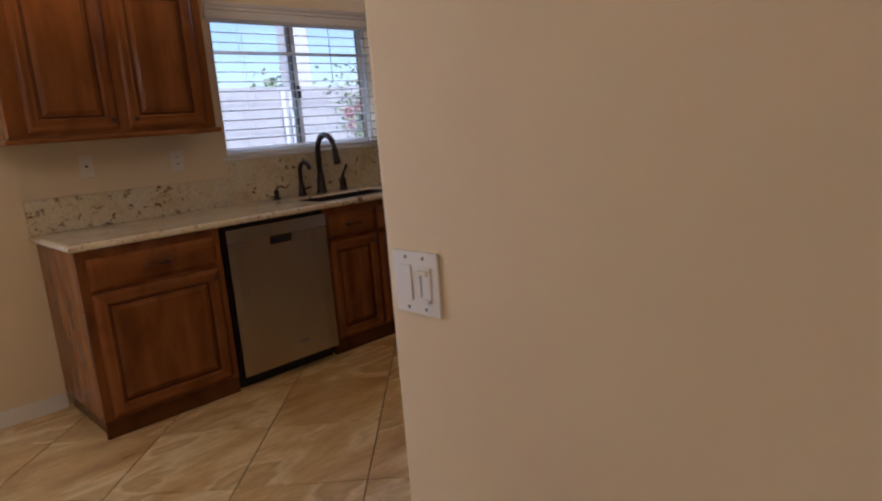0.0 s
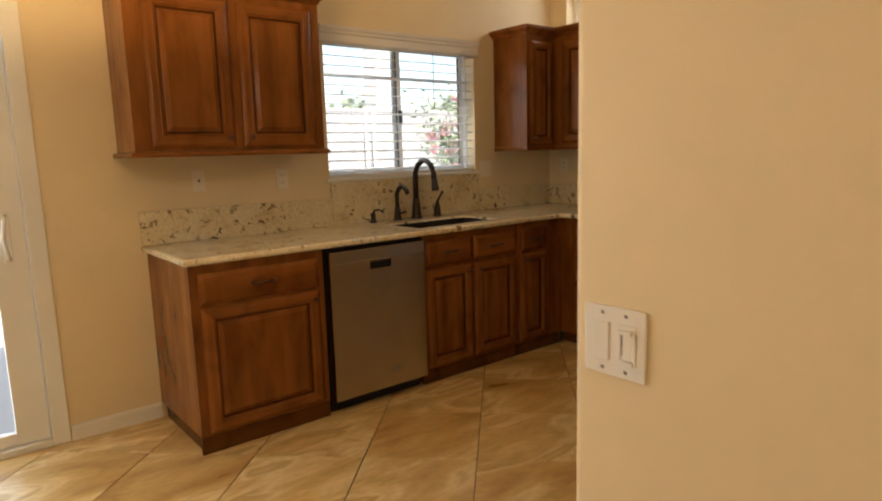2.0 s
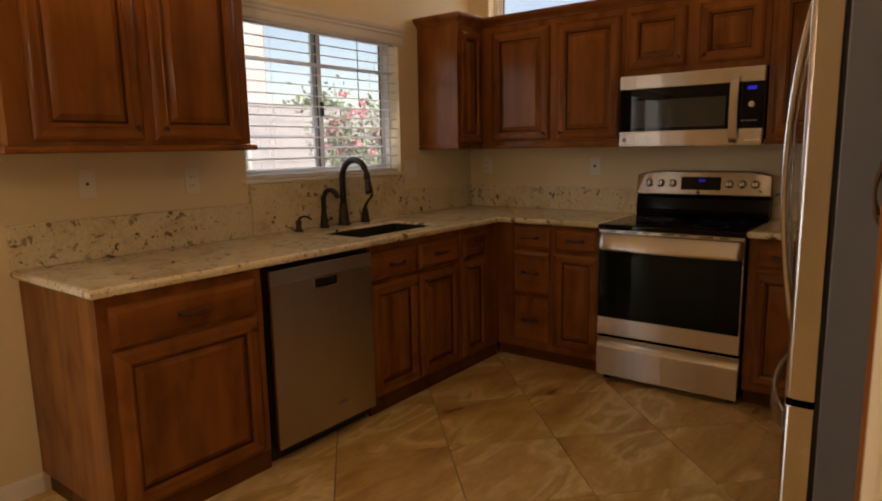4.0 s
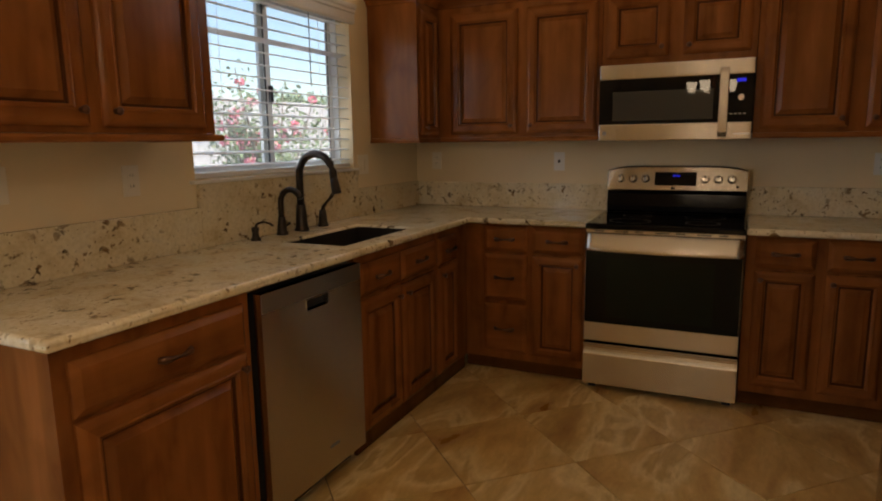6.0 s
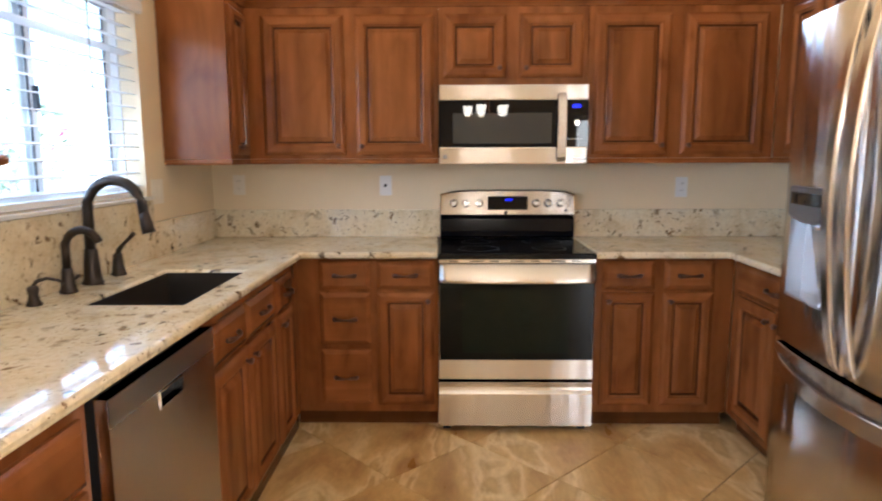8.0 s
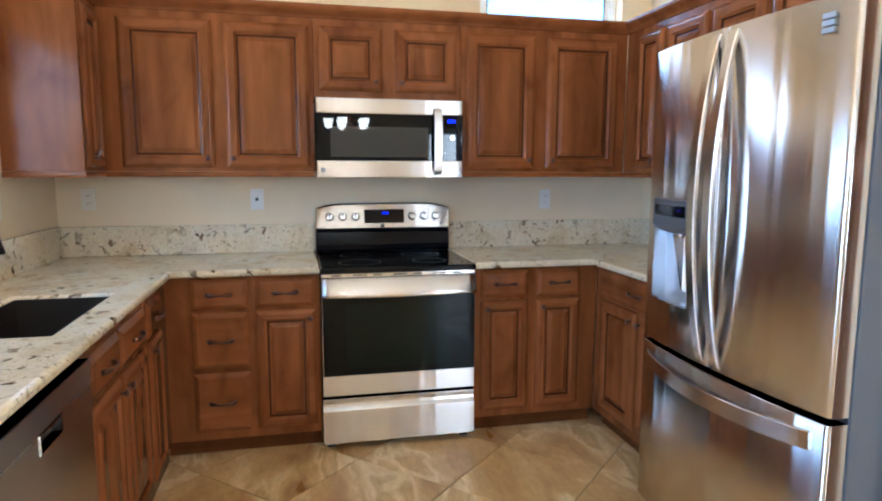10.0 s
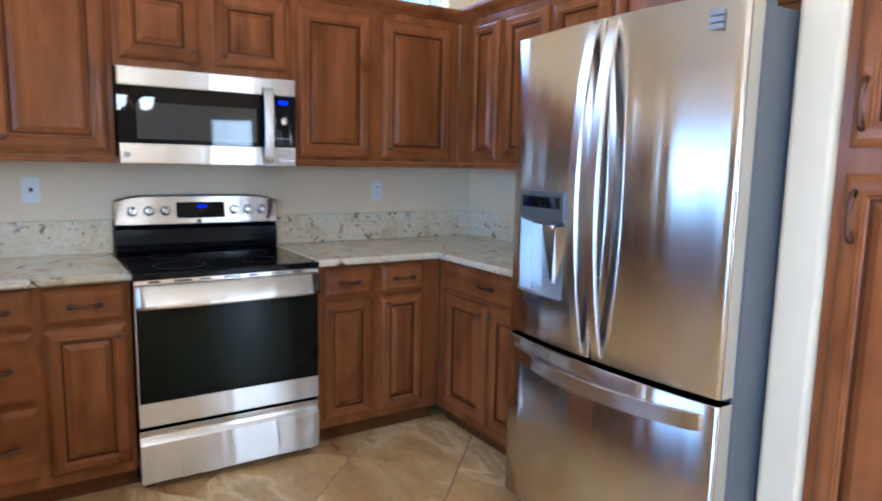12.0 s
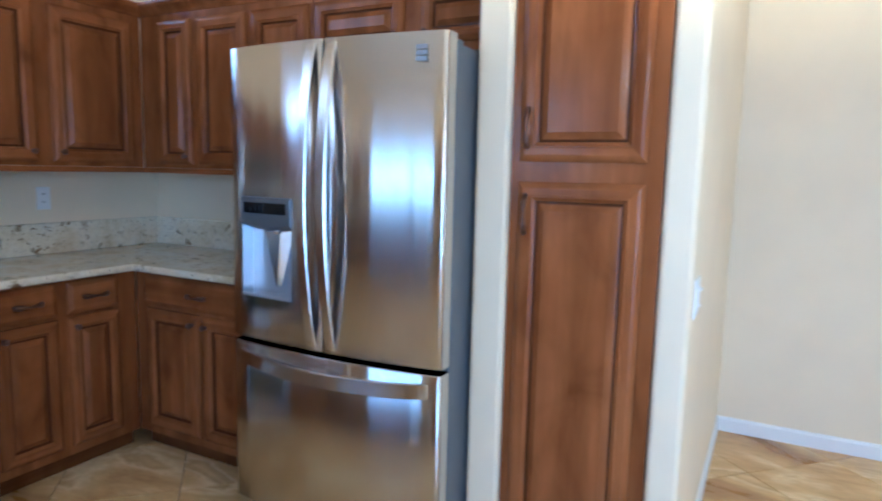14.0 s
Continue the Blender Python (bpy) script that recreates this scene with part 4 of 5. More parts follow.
for i in range(_n1 + 1):
    s = i / _n1
    x = 0.002 + s * (RW - 0.004)
    out = 0.036 + 0.006 * (1 - (2 * s - 1) ** 4)
    sag = 0.005 * (1 - (2 * s - 1) ** 2)
    pr = [(-0.0005, 0.868), (-0.008, 0.864), (-out * 0.80, 0.806), (-out * 0.96, 0.794 - sag * 0.6), (-out, 0.785 - sag), (-out * 0.92, 0.778 - sag), (-out * 0.6, 0.776 - sag), (-out * 0.5, 0.79), (-0.0005, 0.80)]
    _rows.append([_bm.verts.new((x, y, z)) for y, z in pr])
for a, b in zip(_rows, _rows[1:]):
    for k in range(len(a)):
        f = _bm.faces.new((a[k], a[(k + 1) % len(a)], b[(k + 1) % len(b)], b[k]))
        f.smooth = True
_bm.faces.new(_rows[0][::-1])
_bm.faces.new(_rows[-1])
part("handle", _bm, STEEL, od, "broad steel handle with a bowed lip")
vent = part("vent_strip", boxed(0.0, RW, 0.002, 0.044, 0.8695, 0.888, bevel=0.002), STEEL, stove)
for k in range(7):
    part("slot", boxed(0.05 + k * 0.099, 0.05 + k * 0.099 + (0.07 if k % 2 else 0.045), -0.0002, 0.0018, 0.876, 0.882), DARKSLOT, vent)
_bm = bmesh.new()
box(_bm, -0.002, RW + 0.002, -0.012, 0.60, 0.889, 0.918, bevel=0.007)
ct = part("cooktop", _bm, BLACKGLASS, stove, "black glass cooktop")
for bx, by, br in ((0.20, 0.16, 0.105), (0.56, 0.17, 0.085), (0.20, 0.43, 0.08), (0.56, 0.43, 0.105)):
    _bm = bmesh.new()
    lathe(_bm, [(br, 0), (br, 0.0006), (br - 0.003, 0.0006), (br - 0.003, 0)], pose(bx, by, 0.9182), 32, caps=False)
    part("burner_ring", _bm, RING, ct, "thin grey burner ring")
# black riser, then the steel control panel with an arched top
_bm = bmesh.new()
extrude_x(_bm, [(0.598, 0.9185), (0.578, 0.93), (0.575, 0.96), (0.585, 1.03), (0.605, 1.05), (0.652, 1.05), (0.652, 0.9185)], 0.0, RW)
part("riser", _bm, BLACKENAMEL, stove, "black glossy backguard base")
_bm = bmesh.new()
_N = 16
_rows = []
for i in range(_N + 1):
    s = i / _N
    x = s * RW
    top = 1.168 + 0.026 * (1 - (2 * s - 1) ** 6)
    _rows.append([_bm.verts.new((x, y, z)) for y, z in ((0.578, 1.0505), (0.574, 1.056), (0.594, top - 0.008), (0.602, top), (0.652, top), (0.652, 1.0505))])
for a, b in zip(_rows, _rows[1:]):
    for k in range(6):
        _bm.faces.new((a[k], a[(k + 1) % 6], b[(k + 1) % 6], b[k]))
_bm.faces.new(_rows[0][::-1])
_bm.faces.new(_rows[-1])
cp = part("control_panel", _bm, STEEL, stove)


def on_panel(x, z):
    return pose(x, 0.574 + (z - 1.056) * 0.165, z, -9.5)


part("display", boxed(-0.114, 0.114, -0.003, -0.0005, -0.038, 0.040, bevel=0.001), BLACKGLASS, cp, "black glass clock display", on_panel(0.383, 1.118))
for dx in (-0.012, -0.002, 0.008, 0.018):
    part("digit", boxed(dx, dx + 0.006, -0.0042, -0.0034, 0.012, 0.026), BLUE_DIGITS, cp, "blue lit clock digit", on_panel(0.383, 1.118))
part("badge", boxed(-0.011, 0.011, -0.0015, -0.0004, -0.008, 0.008), BLACKPLASTIC, cp, "small dark badge", on_panel(0.372, 1.066))
_bm = bmesh.new()
lathe(_bm, [(0.007, 0), (0.007, 0.002), (0.005, 0.003)], pose(0, 0, 0, 90), 12)
part("indicator", _bm, BLACKPLASTIC, cp, "small round black indicator", on_panel(0.712, 1.078))
for kx in (0.075, 0.147, 0.219, 0.543, 0.612, 0.682):
    _bm = bmesh.new()
    lathe(_bm, [(0.024, 0), (0.024, 0.004), (0.019, 0.006), (0.018, 0.020), (0.015, 0.023)], pose(0, 0, 0, 90), 18)
    kb = part("control_knob", _bm, STEEL_BRIGHT, cp, "steel control knob", on_panel(kx, 1.118))
    part("grip", boxed(-0.0045, 0.0045, -0.034, -0.0232, -0.016, 0.018, bevel=0.002), PLASTIC if kx < 0.3 else STEEL_BRIGHT, kb)
    part("mark", boxed(-0.004, 0.004, -0.0345, -0.0341, 0.004, 0.015), DARKSLOT, kb)

# ---- microwave ----
MW, MH = 0.762, 0.40
micro = thing("microwave", pose(3.48, 2.362, 1.342, 0, 0, -90), "stainless steel over-the-range microwave with black glass door", "microwave")
part("casing", boxed(0.001, MW - 0.001, 0.035, 0.388, 0.004, MH), BLACKENAMEL, micro, "black casing")
part("grease_filter", boxed(0.12, MW - 0.12, 0.09, 0.3, 0.0, 0.0036), STEEL_DARK, micro)
part("bottom_trim", boxed(0.0, MW, -0.006, 0.034, 0.0, 0.087, bevel=0.006), STEEL, micro)
part("top_trim", boxed(0.0, MW, -0.006, 0.034, 0.323, MH, bevel=0.006), STEEL, micro)
md = part("door", boxed(0.0, 0.615, 0.0, 0.033, 0.0875, 0.3225), BLACKGLASS, micro, "black glass door")
part("window", boxed(0.072, 0.575, -0.0015, -0.0003, 0.105, 0.258), MESHWIN, md, "dark screened door window")
pn = part("control_panel", boxed(0.6155, MW, 0.0, 0.033, 0.0875, 0.3225), BLACKGLASS, micro, "black glass control panel")
part("digit", boxed(0.680, 0.722, -0.0012, -0.0003, 0.284, 0.302), BLUE_DIGITS, pn, "blue lit clock digits")
_bm = bmesh.new()
lathe(_bm, [(0.017, 0), (0.017, 0.008), (0.014, 0.012), (0.010, 0.012)], pose(0.704, -0.0003, 0.208, 90), 18)
part("dial", _bm, CHROME, pn, "round chrome dial")
for k in range(4):
    part("key", boxed(0.655 + 0.02 * k, 0.668 + 0.02 * k, -0.0008, -0.0002, 0.125, 0.130), LABELGREY, pn)
_pts = [(0.624, -0.008 - 0.034 * math.sin(math.pi * s) ** 0.4, 0.018 + 0.335 * s) for s in (k / 16 for k in range(17))]
part("handle", strap(_pts, 0.044, 0.014, (1, 0, 0)), STEEL, md, "curved steel door handle")
part("badge", boxed(0.02, 0.042, -0.0072, -0.0062, 0.028, 0.05), LABELGREY, micro, "small grey badge")
part("badge", boxed(0.68, 0.75, -0.0072, -0.0062, 0.024, 0.03), PLASTIC, micro, "thin pale lettering bar")

# ---- fridge ----
FX0, FX1 = 1.488, 2.392
FC, FHW = (FX0 + FX1) / 2, (FX1 - FX0) / 2
fridge = thing("refrigerator", pose(0, 0, 0), "stainless steel french-door refrigerator with ice dispenser", "refrigerator")


def bow(x):
    return 1.140 + 0.034 * (1 - ((x - FC) / FHW) ** 2)


part("cabinet", boxed(FX0 + 0.002, FX1 - 0.002, 0.345, 1.066, 0.03, 1.79, bevel=0.004), GREYSIDE, fridge, "grey enamelled side casing")
part("base_grille", boxed(FX0 + 0.02, FX1 - 0.02, 1.02, 1.075, 0.002, 0.085), BLACKPLASTIC, fridge, "dark base grille")
for fx in (FX0 + 0.06, FX1 - 0.06):
    part("hinge_cover", boxed(fx - 0.04, fx + 0.04, 0.99, 1.11, 1.7905, 1.812, bevel=0.006), GREYSIDE, fridge)


def bowed_leaf(x0, x1, z0, z1, hole=None, back=1.078):
    """A door leaf with the fridge's bowed front; hole: an opening in its face."""
    r = 0.012
    bm = bmesh.new()
    xs = sorted({x0, x0 + r * 0.3, x0 + r, x1 - r, x1 - r * 0.3, x1, *[x0 + r + (x1 - x0 - 2 * r) * k / 10 for k in range(1, 10)], *(hole[:2] if hole else ())})
    zs = sorted({z0, z0 + 0.004, z1 - 0.004, z1, *(hole[2:] if hole else ())})

    def fy(x, z):
        d = min(x - x0, x1 - x)
        y = bow(x)
        if d < r:
            y -= r - math.sqrt(max(r * r - (r - d) ** 2, 0))
        if z in (z0, z1):
            y -= 0.004
        return y

    front = {(x, z): bm.verts.new((x, fy(x, z), z)) for x in xs for z in zs}
    for a, b in zip(xs, xs[1:]):
        for c, d in zip(zs, zs[1:]):
            if hole and a >= hole[0] - 1e-6 and b <= hole[1] + 1e-6 and c >= hole[2] - 1e-6 and d <= hole[3] + 1e-6:
                continue
            f = bm.faces.new((front[a, c], front[a, d], front[b, d], front[b, c]))
            f.smooth = True
    rim = [(x, zs[0]) for x in xs] + [(xs[-1], z) for z in zs[1:]] + [(x, zs[-1]) for x in reversed(xs[:-1])] + [(xs[0], z) for z in reversed(zs[1:-1])]
    bk = {k: bm.verts.new((k[0], back, k[1])) for k in rim}
    for p, q in zip(rim, rim[1:] + rim[:1]):
        bm.faces.new((front[p], front[q], bk[q], bk[p]))
    bm.faces.new([bk[k] for k in rim][::-1])
    return bm


DX0, DX1, DZL, DZH = 2.078, 2.332, 0.912, 1.282
left = part("door", bowed_leaf(FC + 0.0035, FX1, 0.747, 1.818, (DX0, DX1, DZL, DZH)), STEEL_DOOR, fridge)
right = part("door", bowed_leaf(FX0, FC - 0.0035, 0.747, 1.818), STEEL_DOOR, fridge)
freezer = part("freezer_drawer", bowed_leaf(FX0, FX1, 0.088, 0.728), STEEL_DOOR, fridge)
part("door_gasket", boxed(FX0 + 0.012, FX1 - 0.012, 1.0665, 1.0775, 0.09, 1.80), BLACKPLASTIC, fridge, "dark door gasket")


for x, leaf in ((FC + 0.042, left), (FC - 0.040, right)):
    pts = []
    for k in range(45):
        s = k / 44
        pts.append((x, bow(x) - 0.002 + 0.062 * math.sin(math.pi * s) ** 0.75, 0.765 + 1.035 * s))
    part("handle", strap(pts, 0.040, 0.015, (1, 0, 0)), STEEL_BRIGHT, leaf, "long bowed steel handle")
pts = []
for k in range(41):
    s = k / 40
    x = FX0 + 0.030 + (FX1 - FX0 - 0.060) * s
    pts.append((x, bow(x) - 0.018 + 0.062 * math.sin(math.pi * s) ** 0.5, 0.672 - 0.008 * math.sin(math.pi * s)))
part("handle", strap(pts, 0.052, 0.012, (0, 0, 1)), STEEL, freezer, "wide flat steel handle")
# dispenser: housing, recess, spout and drip tray
_bm = bmesh.new()
_z0, _z1, _yb = DZL, DZH, 1.095
for q in (((DX0, DX0), (_z0, _z1)), ((DX1, DX1), (_z0, _z1))):
    x = q[0][0]
    _bm.faces.new([_bm.verts.new(p) for p in ((x, bow(x), _z0), (x, _yb, _z0), (x, _yb, _z1), (x, bow(x), _z1))])
_bm.faces.new([_bm.verts.new(p) for p in ((DX0, _yb, _z0), (DX1, _yb, _z0), (DX1, _yb, _z1), (DX0, _yb, _z1))])
for z in (_z0, _z1):
    _bm.faces.new([_bm.verts.new(p) for p in ((DX0, bow(DX0), z), (DX1, bow(DX1), z), (DX1, _yb, z), (DX0, _yb, z))])
part("recess", _bm, RECESS, left, "silver plastic dispenser recess")
_bm = bmesh.new()
_rows = []
for k in range(9):
    x = DX0 + 0.002 + (DX1 - DX0 - 0.004) * k / 8
    yb, low = bow(x), 1.178 - 0.014 * math.sin(math.pi * k / 8)
    _rows.append([_bm.verts.new((x, y, z)) for y, z in ((_yb + 0.002, 1.280), (yb + 0.006, 1.280), (yb + 0.010, 1.272), (yb + 0.010, low + 0.01), (yb + 0.004, low), (_yb + 0.002, low + 0.004))])
for a, b in zip(_rows, _rows[1:]):
    for k in range(6):
        _bm.faces.new((a[k], a[(k + 1) % 6], b[(k + 1) % 6], b[k]))
_bm.faces.new(_rows[0][::-1])
_bm.faces.new(_rows[-1])
part("dispenser_panel", _bm, material("grey_dispenser_plastic", (0.16, 0.165, 0.175), 0.28, 0.6), left, "grey dispenser control panel")
_bm = bmesh.new()
_rows = []
for k in range(9):
    x = DX0 + 0.018 + (DX1 - DX0 - 0.036) * k / 8
    _rows.append([_bm.verts.new((x, bow(x) + 0.0108, z)) for z in (1.222, 1.262)] + [_bm.verts.new((x, bow(x) + 0.0102, z)) for z in (1.262, 1.222)])
for a, b in zip(_rows, _rows[1:]):
    for k in range(4):
        _bm.faces.new((a[k], a[(k + 1) % 4], b[(k + 1) % 4], b[k]))
part("dispenser_display", _bm, BLACKGLASS, left, "black dispenser display")
_bm = bmesh.new()
lathe(_bm, [(0.013, 0.02), (0.013, 0.0), (0.009, -0.004)], pose(2.165, 1.145, 1.152), 12)
part("spout", _bm, CHROME, left, "chrome water spout")
_bm = bmesh.new()
_pv = [_bm.verts.new(p) for p in ((2.125, 1.100, 1.16), (2.275, 1.100, 1.16), (2.212, 1.100, 0.945), (2.188, 1.100, 0.945), (2.165, 1.132, 1.155), (2.235, 1.132, 1.155), (2.204, 1.112, 0.955), (2.196, 1.112, 0.955))]
for q in ((3, 2, 1, 0), (4, 5, 6, 7), (0, 1, 5, 4), (1, 2, 6, 5), (2, 3, 7, 6), (3, 0, 4, 7)):
    _bm.faces.new([_pv[i] for i in q])
part("paddle", _bm, STEEL_BRIGHT, left, "steel tapered ice chute")
_bm = bmesh.new()
_pl = [(x, bow(x) + 0.006) for x in (DX0 + 0.003 + (DX1 - DX0 - 0.006) * k / 8 for k in range(9))]
prism(_bm, [(DX0 + 0.003, 1.098)][::-1] + [(DX1 - 0.003, 1.098)] + _pl[::-1], 0.9125, 0.921)
part("drip_tray", _bm, RECESS, left, "silver drip tray")
_bm = bmesh.new()
_bx = 1.572
for k in range(3):
    box(_bm, _bx - 0.02, _bx + 0.02, bow(_bx) - 0.004, bow(_bx) + 0.0035, 1.728 + 0.018 * k, 1.741 + 0.018 * k)
part("badge", _bm, LABELGREY, right, "small grey maker's badge of three bars")


# ---- switches and outlets ----
def plate(m, w, h, label, mat, kind, category="outlet", name="wall_outlet"):
    """Cover plate facing local -y, centred on its origin."""
    root = thing(name, m, label, category, "cover plates on the walls")
    part("cover_plate", boxed(-w / 2, w / 2, -0.006, -0.0004, -h / 2, h / 2, bevel=0.0025), mat, root)
    if kind == 'duplex':
        for dz in (-0.02, 0.02):
            r = part("receptacle", boxed(-0.017, 0.017, -0.0085, -0.0062, dz - 0.0145, dz + 0.0145, bevel=0.002), mat, root)
            for dx in (-0.006, 0.006):
                part("slot", boxed(dx - 0.0012, dx + 0.0012, -0.0091, -0.0086, dz - 0.004, dz + 0.006), DARKSLOT, r)
    elif kind == 'gfci':
        r = part("receptacle", boxed(-0.0165, 0.0165, -0.009, -0.0062, -0.034, 0.034, bevel=0.001), mat, root)
        part("test_button", boxed(-0.008, 0.008, -0.0105, -0.0092, -0.008, 0.010), DARKSLOT, r)
    elif kind == 'jack':
        part("socket", boxed(-0.006, 0.006, -0.0068, -0.0061, -0.006, 0.006), DARKSLOT, root)
    elif kind == 'rockers':
        for dx in (-0.023, 0.023):
            part("rocker", boxed(dx - 0.0165, dx + 0.0165, -0.0095, -0.0062, -0.033, 0.033, bevel=0.002), mat, root)
    return root


plate(pose(1.055, NORTH, 1.235), 0.07, 0.115, "cream painted telephone jack plate above the backsplash", IVORY, 'jack', "phone jack", "phone_jack")
plate(pose(1.533, NORTH, 1.222), 0.072, 0.115, "cream double outlet above the backsplash", IVORY, 'duplex')
plate(pose(3.155, NORTH, 1.222), 0.116, 0.116, "pale two-gang rocker switch beside the window", IVORY, 'rockers', "switch", "light_switch")
plate(pose(EAST, 3.535, 1.222, 0, 0, -90), 0.07, 0.115, "cream outlet in the corner behind the worktop", IVORY, 'duplex')
plate(pose(EAST, 2.680, 1.217, 0, 0, -90), 0.07, 0.115, "white safety outlet beside the range", PLASTIC, 'gfci')
plate(pose(EAST, 0.974, 1.205, 0, 0, -90), 0.07, 0.115, "white outlet between range and corner", PLASTIC, 'duplex')

# two-gang switch with rocker and slide dimmer on the pantry partition, facing west
sw = thing("light_switch", pose(0.765, 0.853, 1.027, 0, 0, -90), "white two-gang plate with a rocker switch and a slide dimmer", "switch", "cover plates on the walls")
part("cover_plate", boxed(-0.060, 0.060, -0.0065, -0.0004, -0.060, 0.060, bevel=0.003), PLASTIC, sw)
part("rocker", boxed(-0.041, -0.009, -0.0095, -0.0066, -0.034, 0.034, bevel=0.0015), PLASTIC, sw)
_bm = bmesh.new()
for a in ((0.008, 0.042, 0.026, 0.034), (0.008, 0.042, -0.034, -0.026), (0.008, 0.014, -0.026, 0.026), (0.036, 0.042, -0.026, 0.026)):
    box(_bm, a[0], a[1], -0.009, -0.0066, a[2], a[3], bevel=0.0012)
dm = part("dimmer", _bm, PLASTIC, sw, "white slide dimmer")
part("slide_groove", boxed(0.0142, 0.0165, -0.0072, -0.0066, -0.02, 0.02), LABELGREY, dm)
part("paddle", boxed(0.0175, 0.0355, -0.0085, -0.0066, -0.0255, 0.0255, bevel=0.001), PLASTIC, dm)
part("slide_tab", boxed(0.012, 0.038, -0.017, -0.0092, 0.018, 0.026, bevel=0.002), PLASTIC, dm)
part("slide_tab", boxed(0.022, 0.040, -0.014, -0.0092, -0.034, -0.027, bevel=0.002), PLASTIC, dm)
for sx in (-0.023, 0.023):
    for sz in (-0.048, 0.048):
        _bm = bmesh.new()
        lathe(_bm, [(0.0034, 0), (0.0034, 0.0008), (0.001, 0.0012)], pose(sx, -0.0065, sz, 90), 10)
        part("screw", _bm, LABELGREY, sw)

# ---- chandelier over the dining space ----
ch = thing("chandelier", pose(0.06, 1.93, 0), "bronze chandelier with five lit glass shades, hanging from the ceiling", "chandelier")
_bm = bmesh.new()
lathe(_bm, [(0.06, CEILING - 0.03), (0.065, CEILING - 0.001)], None, 18)
part("canopy", _bm, BRONZE, ch)
_bm = bmesh.new()
tube(_bm, [(0, 0, CEILING - 0.03), (0, 0, 2.2)], 0.006, 8)
part("stem", _bm, BRONZE, ch)
_bm = bmesh.new()
lathe(_bm, [(0.008, 2.21), (0.03, 2.14), (0.02, 2.05), (0.035, 1.92), (0.02, 1.82), (0.008, 1.78)], None, 14)
part("hub", _bm, BRONZE, ch)
for k in range(5):
    a = 2 * math.pi * k / 5 + 0.35
    cx, cy = math.cos(a), math.sin(a)
    _bm = bmesh.new()
    tube(_bm, [(0.02 * cx, 0.02 * cy, 1.90), (0.09 * cx, 0.09 * cy, 1.80), (0.17 * cx, 0.17 * cy, 1.775), (0.20 * cx, 0.20 * cy, 1.80)], 0.006, 8)
    part("arm", _bm, BRONZE, ch)
    _bm = bmesh.new()
    lathe(_bm, [(0.018, 1.80), (0.034, 1.815), (0.042, 1.85), (0.052, 1.90), (0.049, 1.90), (0.03, 1.83)], pose(0.20 * cx, 0.20 * cy, 0), 14)
    part("shade", _bm, LIT_GLASS, ch, "lit frosted glass cup shade")

# ---- outside ----
_bm = bmesh.new()
box(_bm, -900, 900, -900, 900, -0.5, -0.13)
solid("ground", _bm, GRAVEL, "pale desert gravel yard", "ground", kind="structure")
# slab added as a bright reflector, to whiten what the patio door shows
solid("pavement", boxed(-6, 9, NORTH + 0.152, 8.48, -0.20, -0.10), CONCRETE, "pale concrete patio slab, added to brighten the patio door's view", "patio", kind="structure")
fence = thing("block_fence", pose(0, 8.5, 0), "grey concrete block garden wall", "fence")
_bm = bmesh.new()
box(_bm, -14, 26, 0.012, 0.19, -0.13, 1.98)
part("mortar", _bm, MORTAR, fence)
part("coping", boxed(-14, 26, -0.01, 0.21, 1.981, 2.03, bevel=0.006), BLOCK, fence)
solid("stucco_column", boxed(5.63, 5.98, 8.76, 9.1, -0.13, 4.4, bevel=0.015), STUCCO, "square pale stucco column behind the garden wall", "column")
for px in (5.13, 5.26):
    _bm = bmesh.new()
    lathe(_bm, [(0.028, 0.0), (0.028, 2.05), (0.018, 2.07)], pose(px, 8.3, -0.10), 12)
    solid("garden_pole", _bm, VINYL, "thin white upright pole before the garden wall", "pole", "white garden poles")


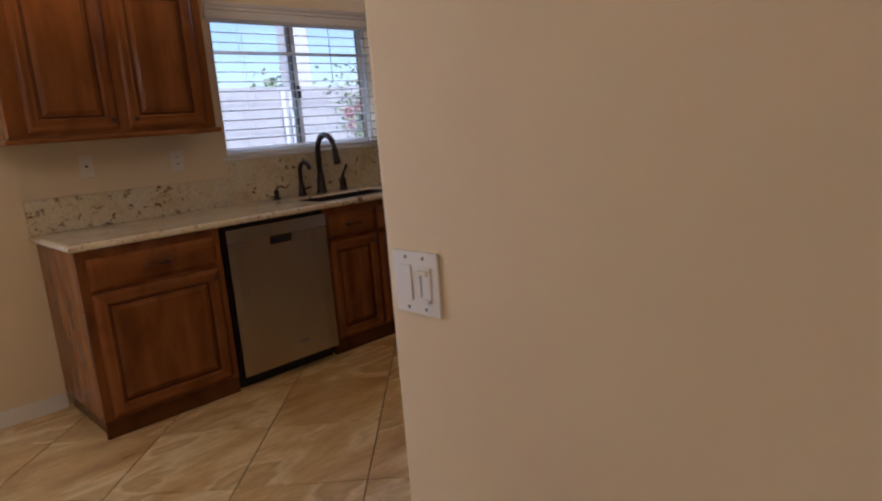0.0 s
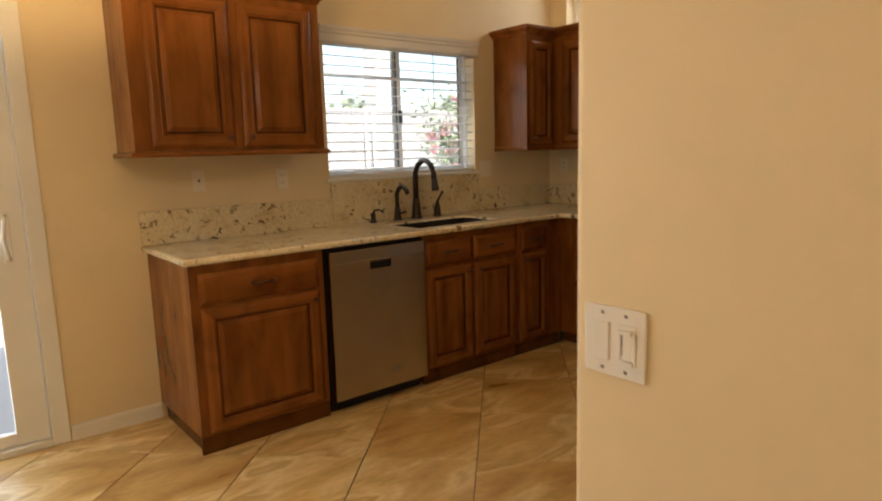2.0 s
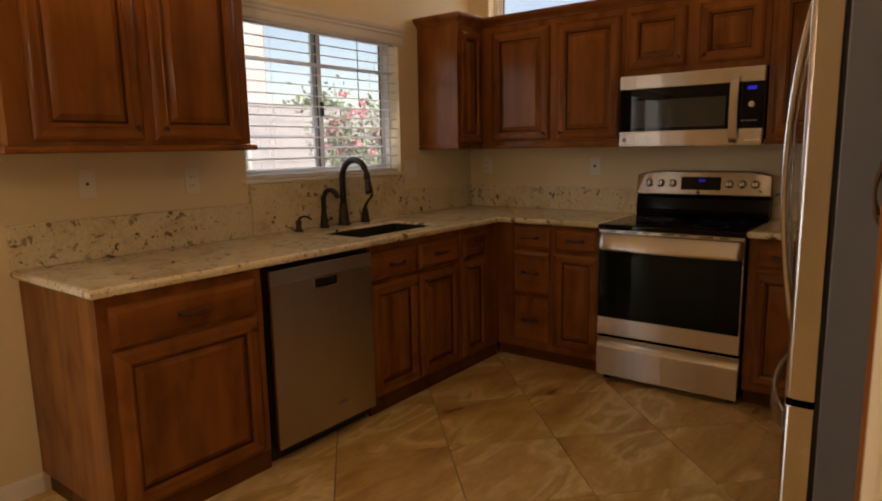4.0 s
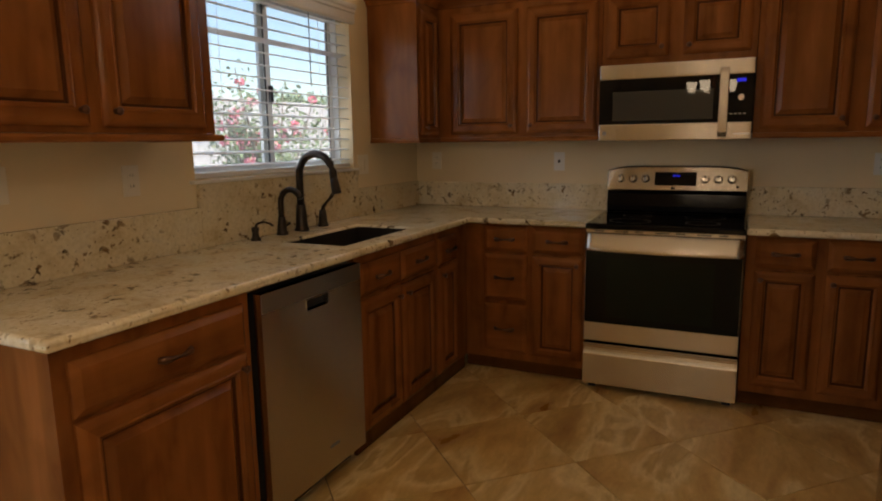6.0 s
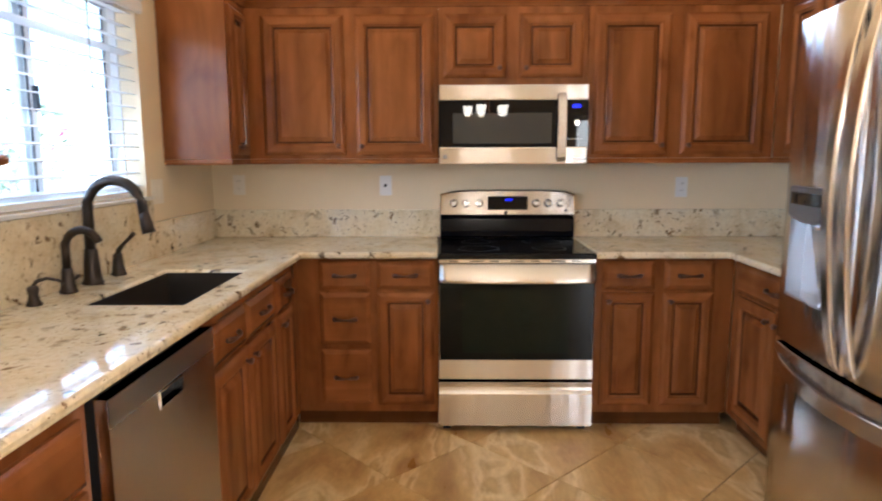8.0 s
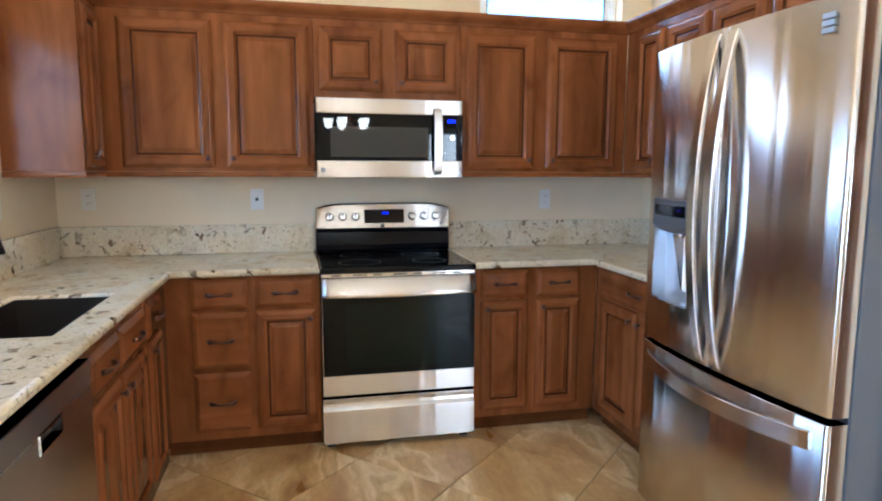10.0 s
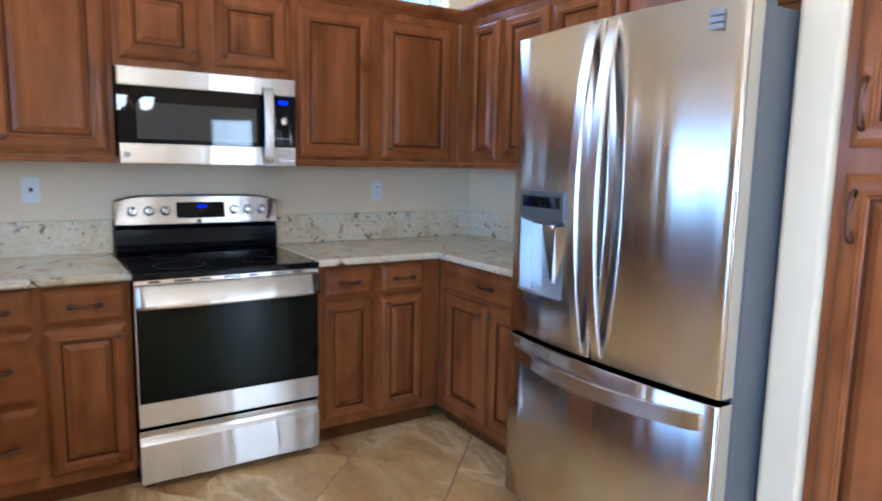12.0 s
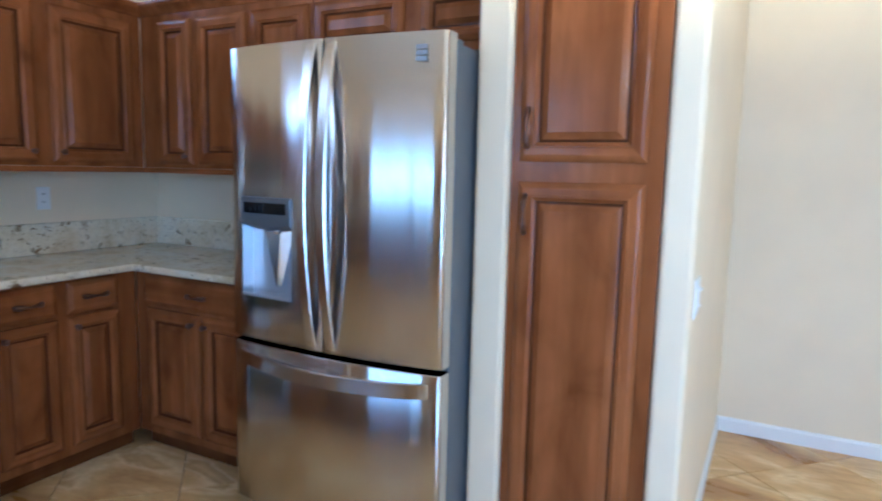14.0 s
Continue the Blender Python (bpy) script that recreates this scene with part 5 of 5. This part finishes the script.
def shrub(name, x, y, spread_x, spread_y, tall, leaves, flowers, label, seed, leaf=0.05):
    rnd = random.Random(seed)
    root = thing(name, pose(x, y, -0.13), label, "shrub")
    stems, tips = bmesh.new(), []
    for k in range(15):
        bx = rnd.uniform(-spread_x, spread_x) * 0.35
        tx, ty, tz = rnd.uniform(-1, 1) * spread_x, rnd.uniform(-1, 1) * spread_y, tall * rnd.uniform(0.72, 1.02)
        line = [(bx * (1 - s) + tx * s ** 1.3, ty * s, tz * s) for s in (0, 0.25, 0.5, 0.75, 1.0)]
        tube(stems, line, [0.022, 0.017, 0.012, 0.008, 0.004], 6)
        tips.append(line)
    part("stems", stems, BARK, root)
    lv = bmesh.new()
    for _ in range(leaves):
        ln = rnd.choice(tips)
        s = 1.0 - rnd.random() ** 0.75 * 0.92
        i = min(int(s * 4), 3)
        p = Vector(ln[i]).lerp(Vector(ln[i + 1]), s * 4 - i) + Vector((rnd.gauss(0, 0.13), rnd.gauss(0, 0.13), rnd.gauss(0, 0.10)))
        u = Vector((rnd.uniform(-1, 1), rnd.uniform(-1, 1), rnd.uniform(-0.5, 0.8))).normalized()
        w = u.cross(Vector((rnd.uniform(-1, 1), rnd.uniform(-1, 1), rnd.uniform(-1, 1)))).normalized()
        L = leaf * rnd.uniform(0.7, 1.3)
        q = [p, p + u * L * 0.5 + w * L * 0.24, p + u * L, p + u * L * 0.5 - w * L * 0.24]
        lv.faces.new([lv.verts.new(v) for v in q])
    part("foliage", lv, LEAF, root)
    if flowers:
        fl = bmesh.new()
        for _ in range(flowers):
            ln = rnd.choice(tips)
            p = Vector(ln[4 if rnd.random() < 0.55 else 3]) + Vector((rnd.gauss(0, 0.09), rnd.gauss(0, 0.09) - 0.05, rnd.gauss(0, 0.08)))
            for _k in range(26):
                u = Vector((rnd.gauss(0, 1), rnd.gauss(0, 1), rnd.gauss(0, 1))).normalized()
                w = u.cross(Vector((rnd.gauss(0, 1), rnd.gauss(0, 1), rnd.gauss(0, 1)))).normalized()
                c = p + u * 0.042
                fl.faces.new([fl.verts.new(v) for v in (c - w * 0.027, c + u * 0.024, c + w * 0.027, c - u * 0.021)])
        part("blossoms", fl, PETAL, root, "clusters of pink blossoms")
    return root


shrub("flowering_shrub", 5.75, 6.35, 1.25, 0.45, 2.2, 9500, 30, "tall green shrub with pink blossoms outside the window", 4, 0.062)
shrub("flowering_shrub", 3.3, 7.6, 0.5, 0.4, 1.05, 900, 8, "low green shrub by the garden wall", 9)


def tree(x, y, tall, wide, seed):
    rnd = random.Random(seed)
    root = thing("tree", pose(x, y, -0.13), "distant green tree behind the garden wall", "tree", "trees behind the wall")
    bm = bmesh.new()
    tube(bm, [(0, 0, 0), (0.1, 0, tall * 0.3), (0.05, 0.1, tall * 0.6)], [0.16, 0.12, 0.07], 8)
    ends = []
    for k in range(7):
        a = k * 0.9
        e = Vector((math.cos(a) * wide * rnd.uniform(0.4, 0.9), math.sin(a) * wide * rnd.uniform(0.4, 0.9), tall * rnd.uniform(0.6, 0.95)))
        tube(bm, [(0.08, 0.03, tall * 0.4), e * 0.6 + Vector((0, 0, tall * 0.15)), e], [0.07, 0.045, 0.02], 6)
        ends.append(e)
    part("trunk", bm, BARK, root)
    lv = bmesh.new()
    for _ in range(2600):
        p = rnd.choice(ends) + Vector((rnd.gauss(0, wide * 0.22), rnd.gauss(0, wide * 0.22), rnd.gauss(0, tall * 0.07)))
        u = Vector((rnd.gauss(0, 1), rnd.gauss(0, 1), rnd.gauss(0, 0.7))).normalized()
        w = u.cross(Vector((rnd.gauss(0, 1), rnd.gauss(0, 1), rnd.gauss(0, 1)))).normalized()
        lv.faces.new([lv.verts.new(v) for v in (p, p + u * 0.1 + w * 0.05, p + u * 0.2, p + u * 0.1 - w * 0.05)])
    part("crown", lv, TREE_LEAF, root)


tree(12.3, 15.2, 2.9, 0.9, 3)
tree(9.4, 15.4, 2.75, 0.8, 5)
tree(18.5, 15.0, 3.1, 1.5, 6)

# ---- pieces: fence blocks in the stretch before the window ----
_bk = bmesh.new()
box(_bk, -0.1965, 0.1965, 0.0, 0.03, 0.004, 0.196)
_block = finish(_bk, "block", BLOCK)
for r in range(10):
    for c in range(22):
        ob = new("block", _block)
        ob.parent = fence
        ob.matrix_basis = pose(2.4 + c * 0.4 + (0.2 if r % 2 else 0), 0.0, -0.02 + r * 0.2)

# ---- pieces: floor tiles laid at 45 degrees ----
P, U0, V0, J = 0.51, 2.225, 0.379, 0.0022
R2 = math.sqrt(0.5)


def clip(poly, axis, limit, keep_less):
    out = []
    for a, b in zip(poly, poly[1:] + poly[:1]):
        ia, ib = ((a[axis] <= limit) == keep_less), ((b[axis] <= limit) == keep_less)
        if ia:
            out.append(a)
        if ia != ib:
            t = (limit - a[axis]) / (b[axis] - a[axis])
            out.append((a[0] + (b[0] - a[0]) * t, a[1] + (b[1] - a[1]) * t))
    return out


def tile_mesh(poly):
    bm = bmesh.new()
    c = Vector((sum(p[0] for p in poly) / len(poly), sum(p[1] for p in poly) / len(poly)))
    loops = []
    for k, z in ((0.0, -0.0048), (0.0, -0.0012), (0.0012, 0.0)):
        loops.append([bm.verts.new((*(Vector(p) + (c - Vector(p)).normalized() * k * 1.4), z)) for p in poly])
    n = len(poly)
    for a, b in zip(loops, loops[1:]):
        for i in range(n):
            bm.faces.new((a[i], a[(i + 1) % n], b[(i + 1) % n], b[i]))
    bm.faces.new(loops[-1])
    return finish(bm, "tile", TILE)


_h = P / 2 - J
_whole = [(_h * (su - sv) * R2, _h * (su + sv) * R2) for su, sv in ((-1, -1), (1, -1), (1, 1), (-1, 1))]
_whole_me = tile_mesh(_whole)
for iu in range(-16, 16):
    for iv in range(-16, 16):
        u, v = U0 + (iu + 0.5) * P, V0 + (iv + 0.5) * P
        cx, cy = (u - v) * R2, (u + v) * R2
        poly = [(cx + a, cy + b) for a, b in _whole]
        full = all(WEST < a < EAST and SOUTH < b < NORTH for a, b in poly)
        for ax, lim, less in ((0, WEST - 0.02, False), (0, EAST + 0.02, True), (1, SOUTH - 0.02, False), (1, NORTH + 0.02, True)):
            poly = clip(poly, ax, lim, less) if poly else poly
        if len(poly) < 3:
            continue
        if cx > 0.815 and cy >= COOK_SOUTH and any(b < COOK_SOUTH for a, b in poly):
            poly, full = clip(poly, 1, COOK_SOUTH - 0.02, False), False
        elif cy < COOK_SOUTH and any(a > 0.815 for a, b in poly):
            poly, full = clip(poly, 0, 0.815, True), False
        if len(poly) < 3:
            continue
        ob = new("tile", _whole_me if full else tile_mesh([(a - cx, b - cy) for a, b in poly]))
        ob.parent = floor
        ob.matrix_basis = pose(cx, cy, 0)
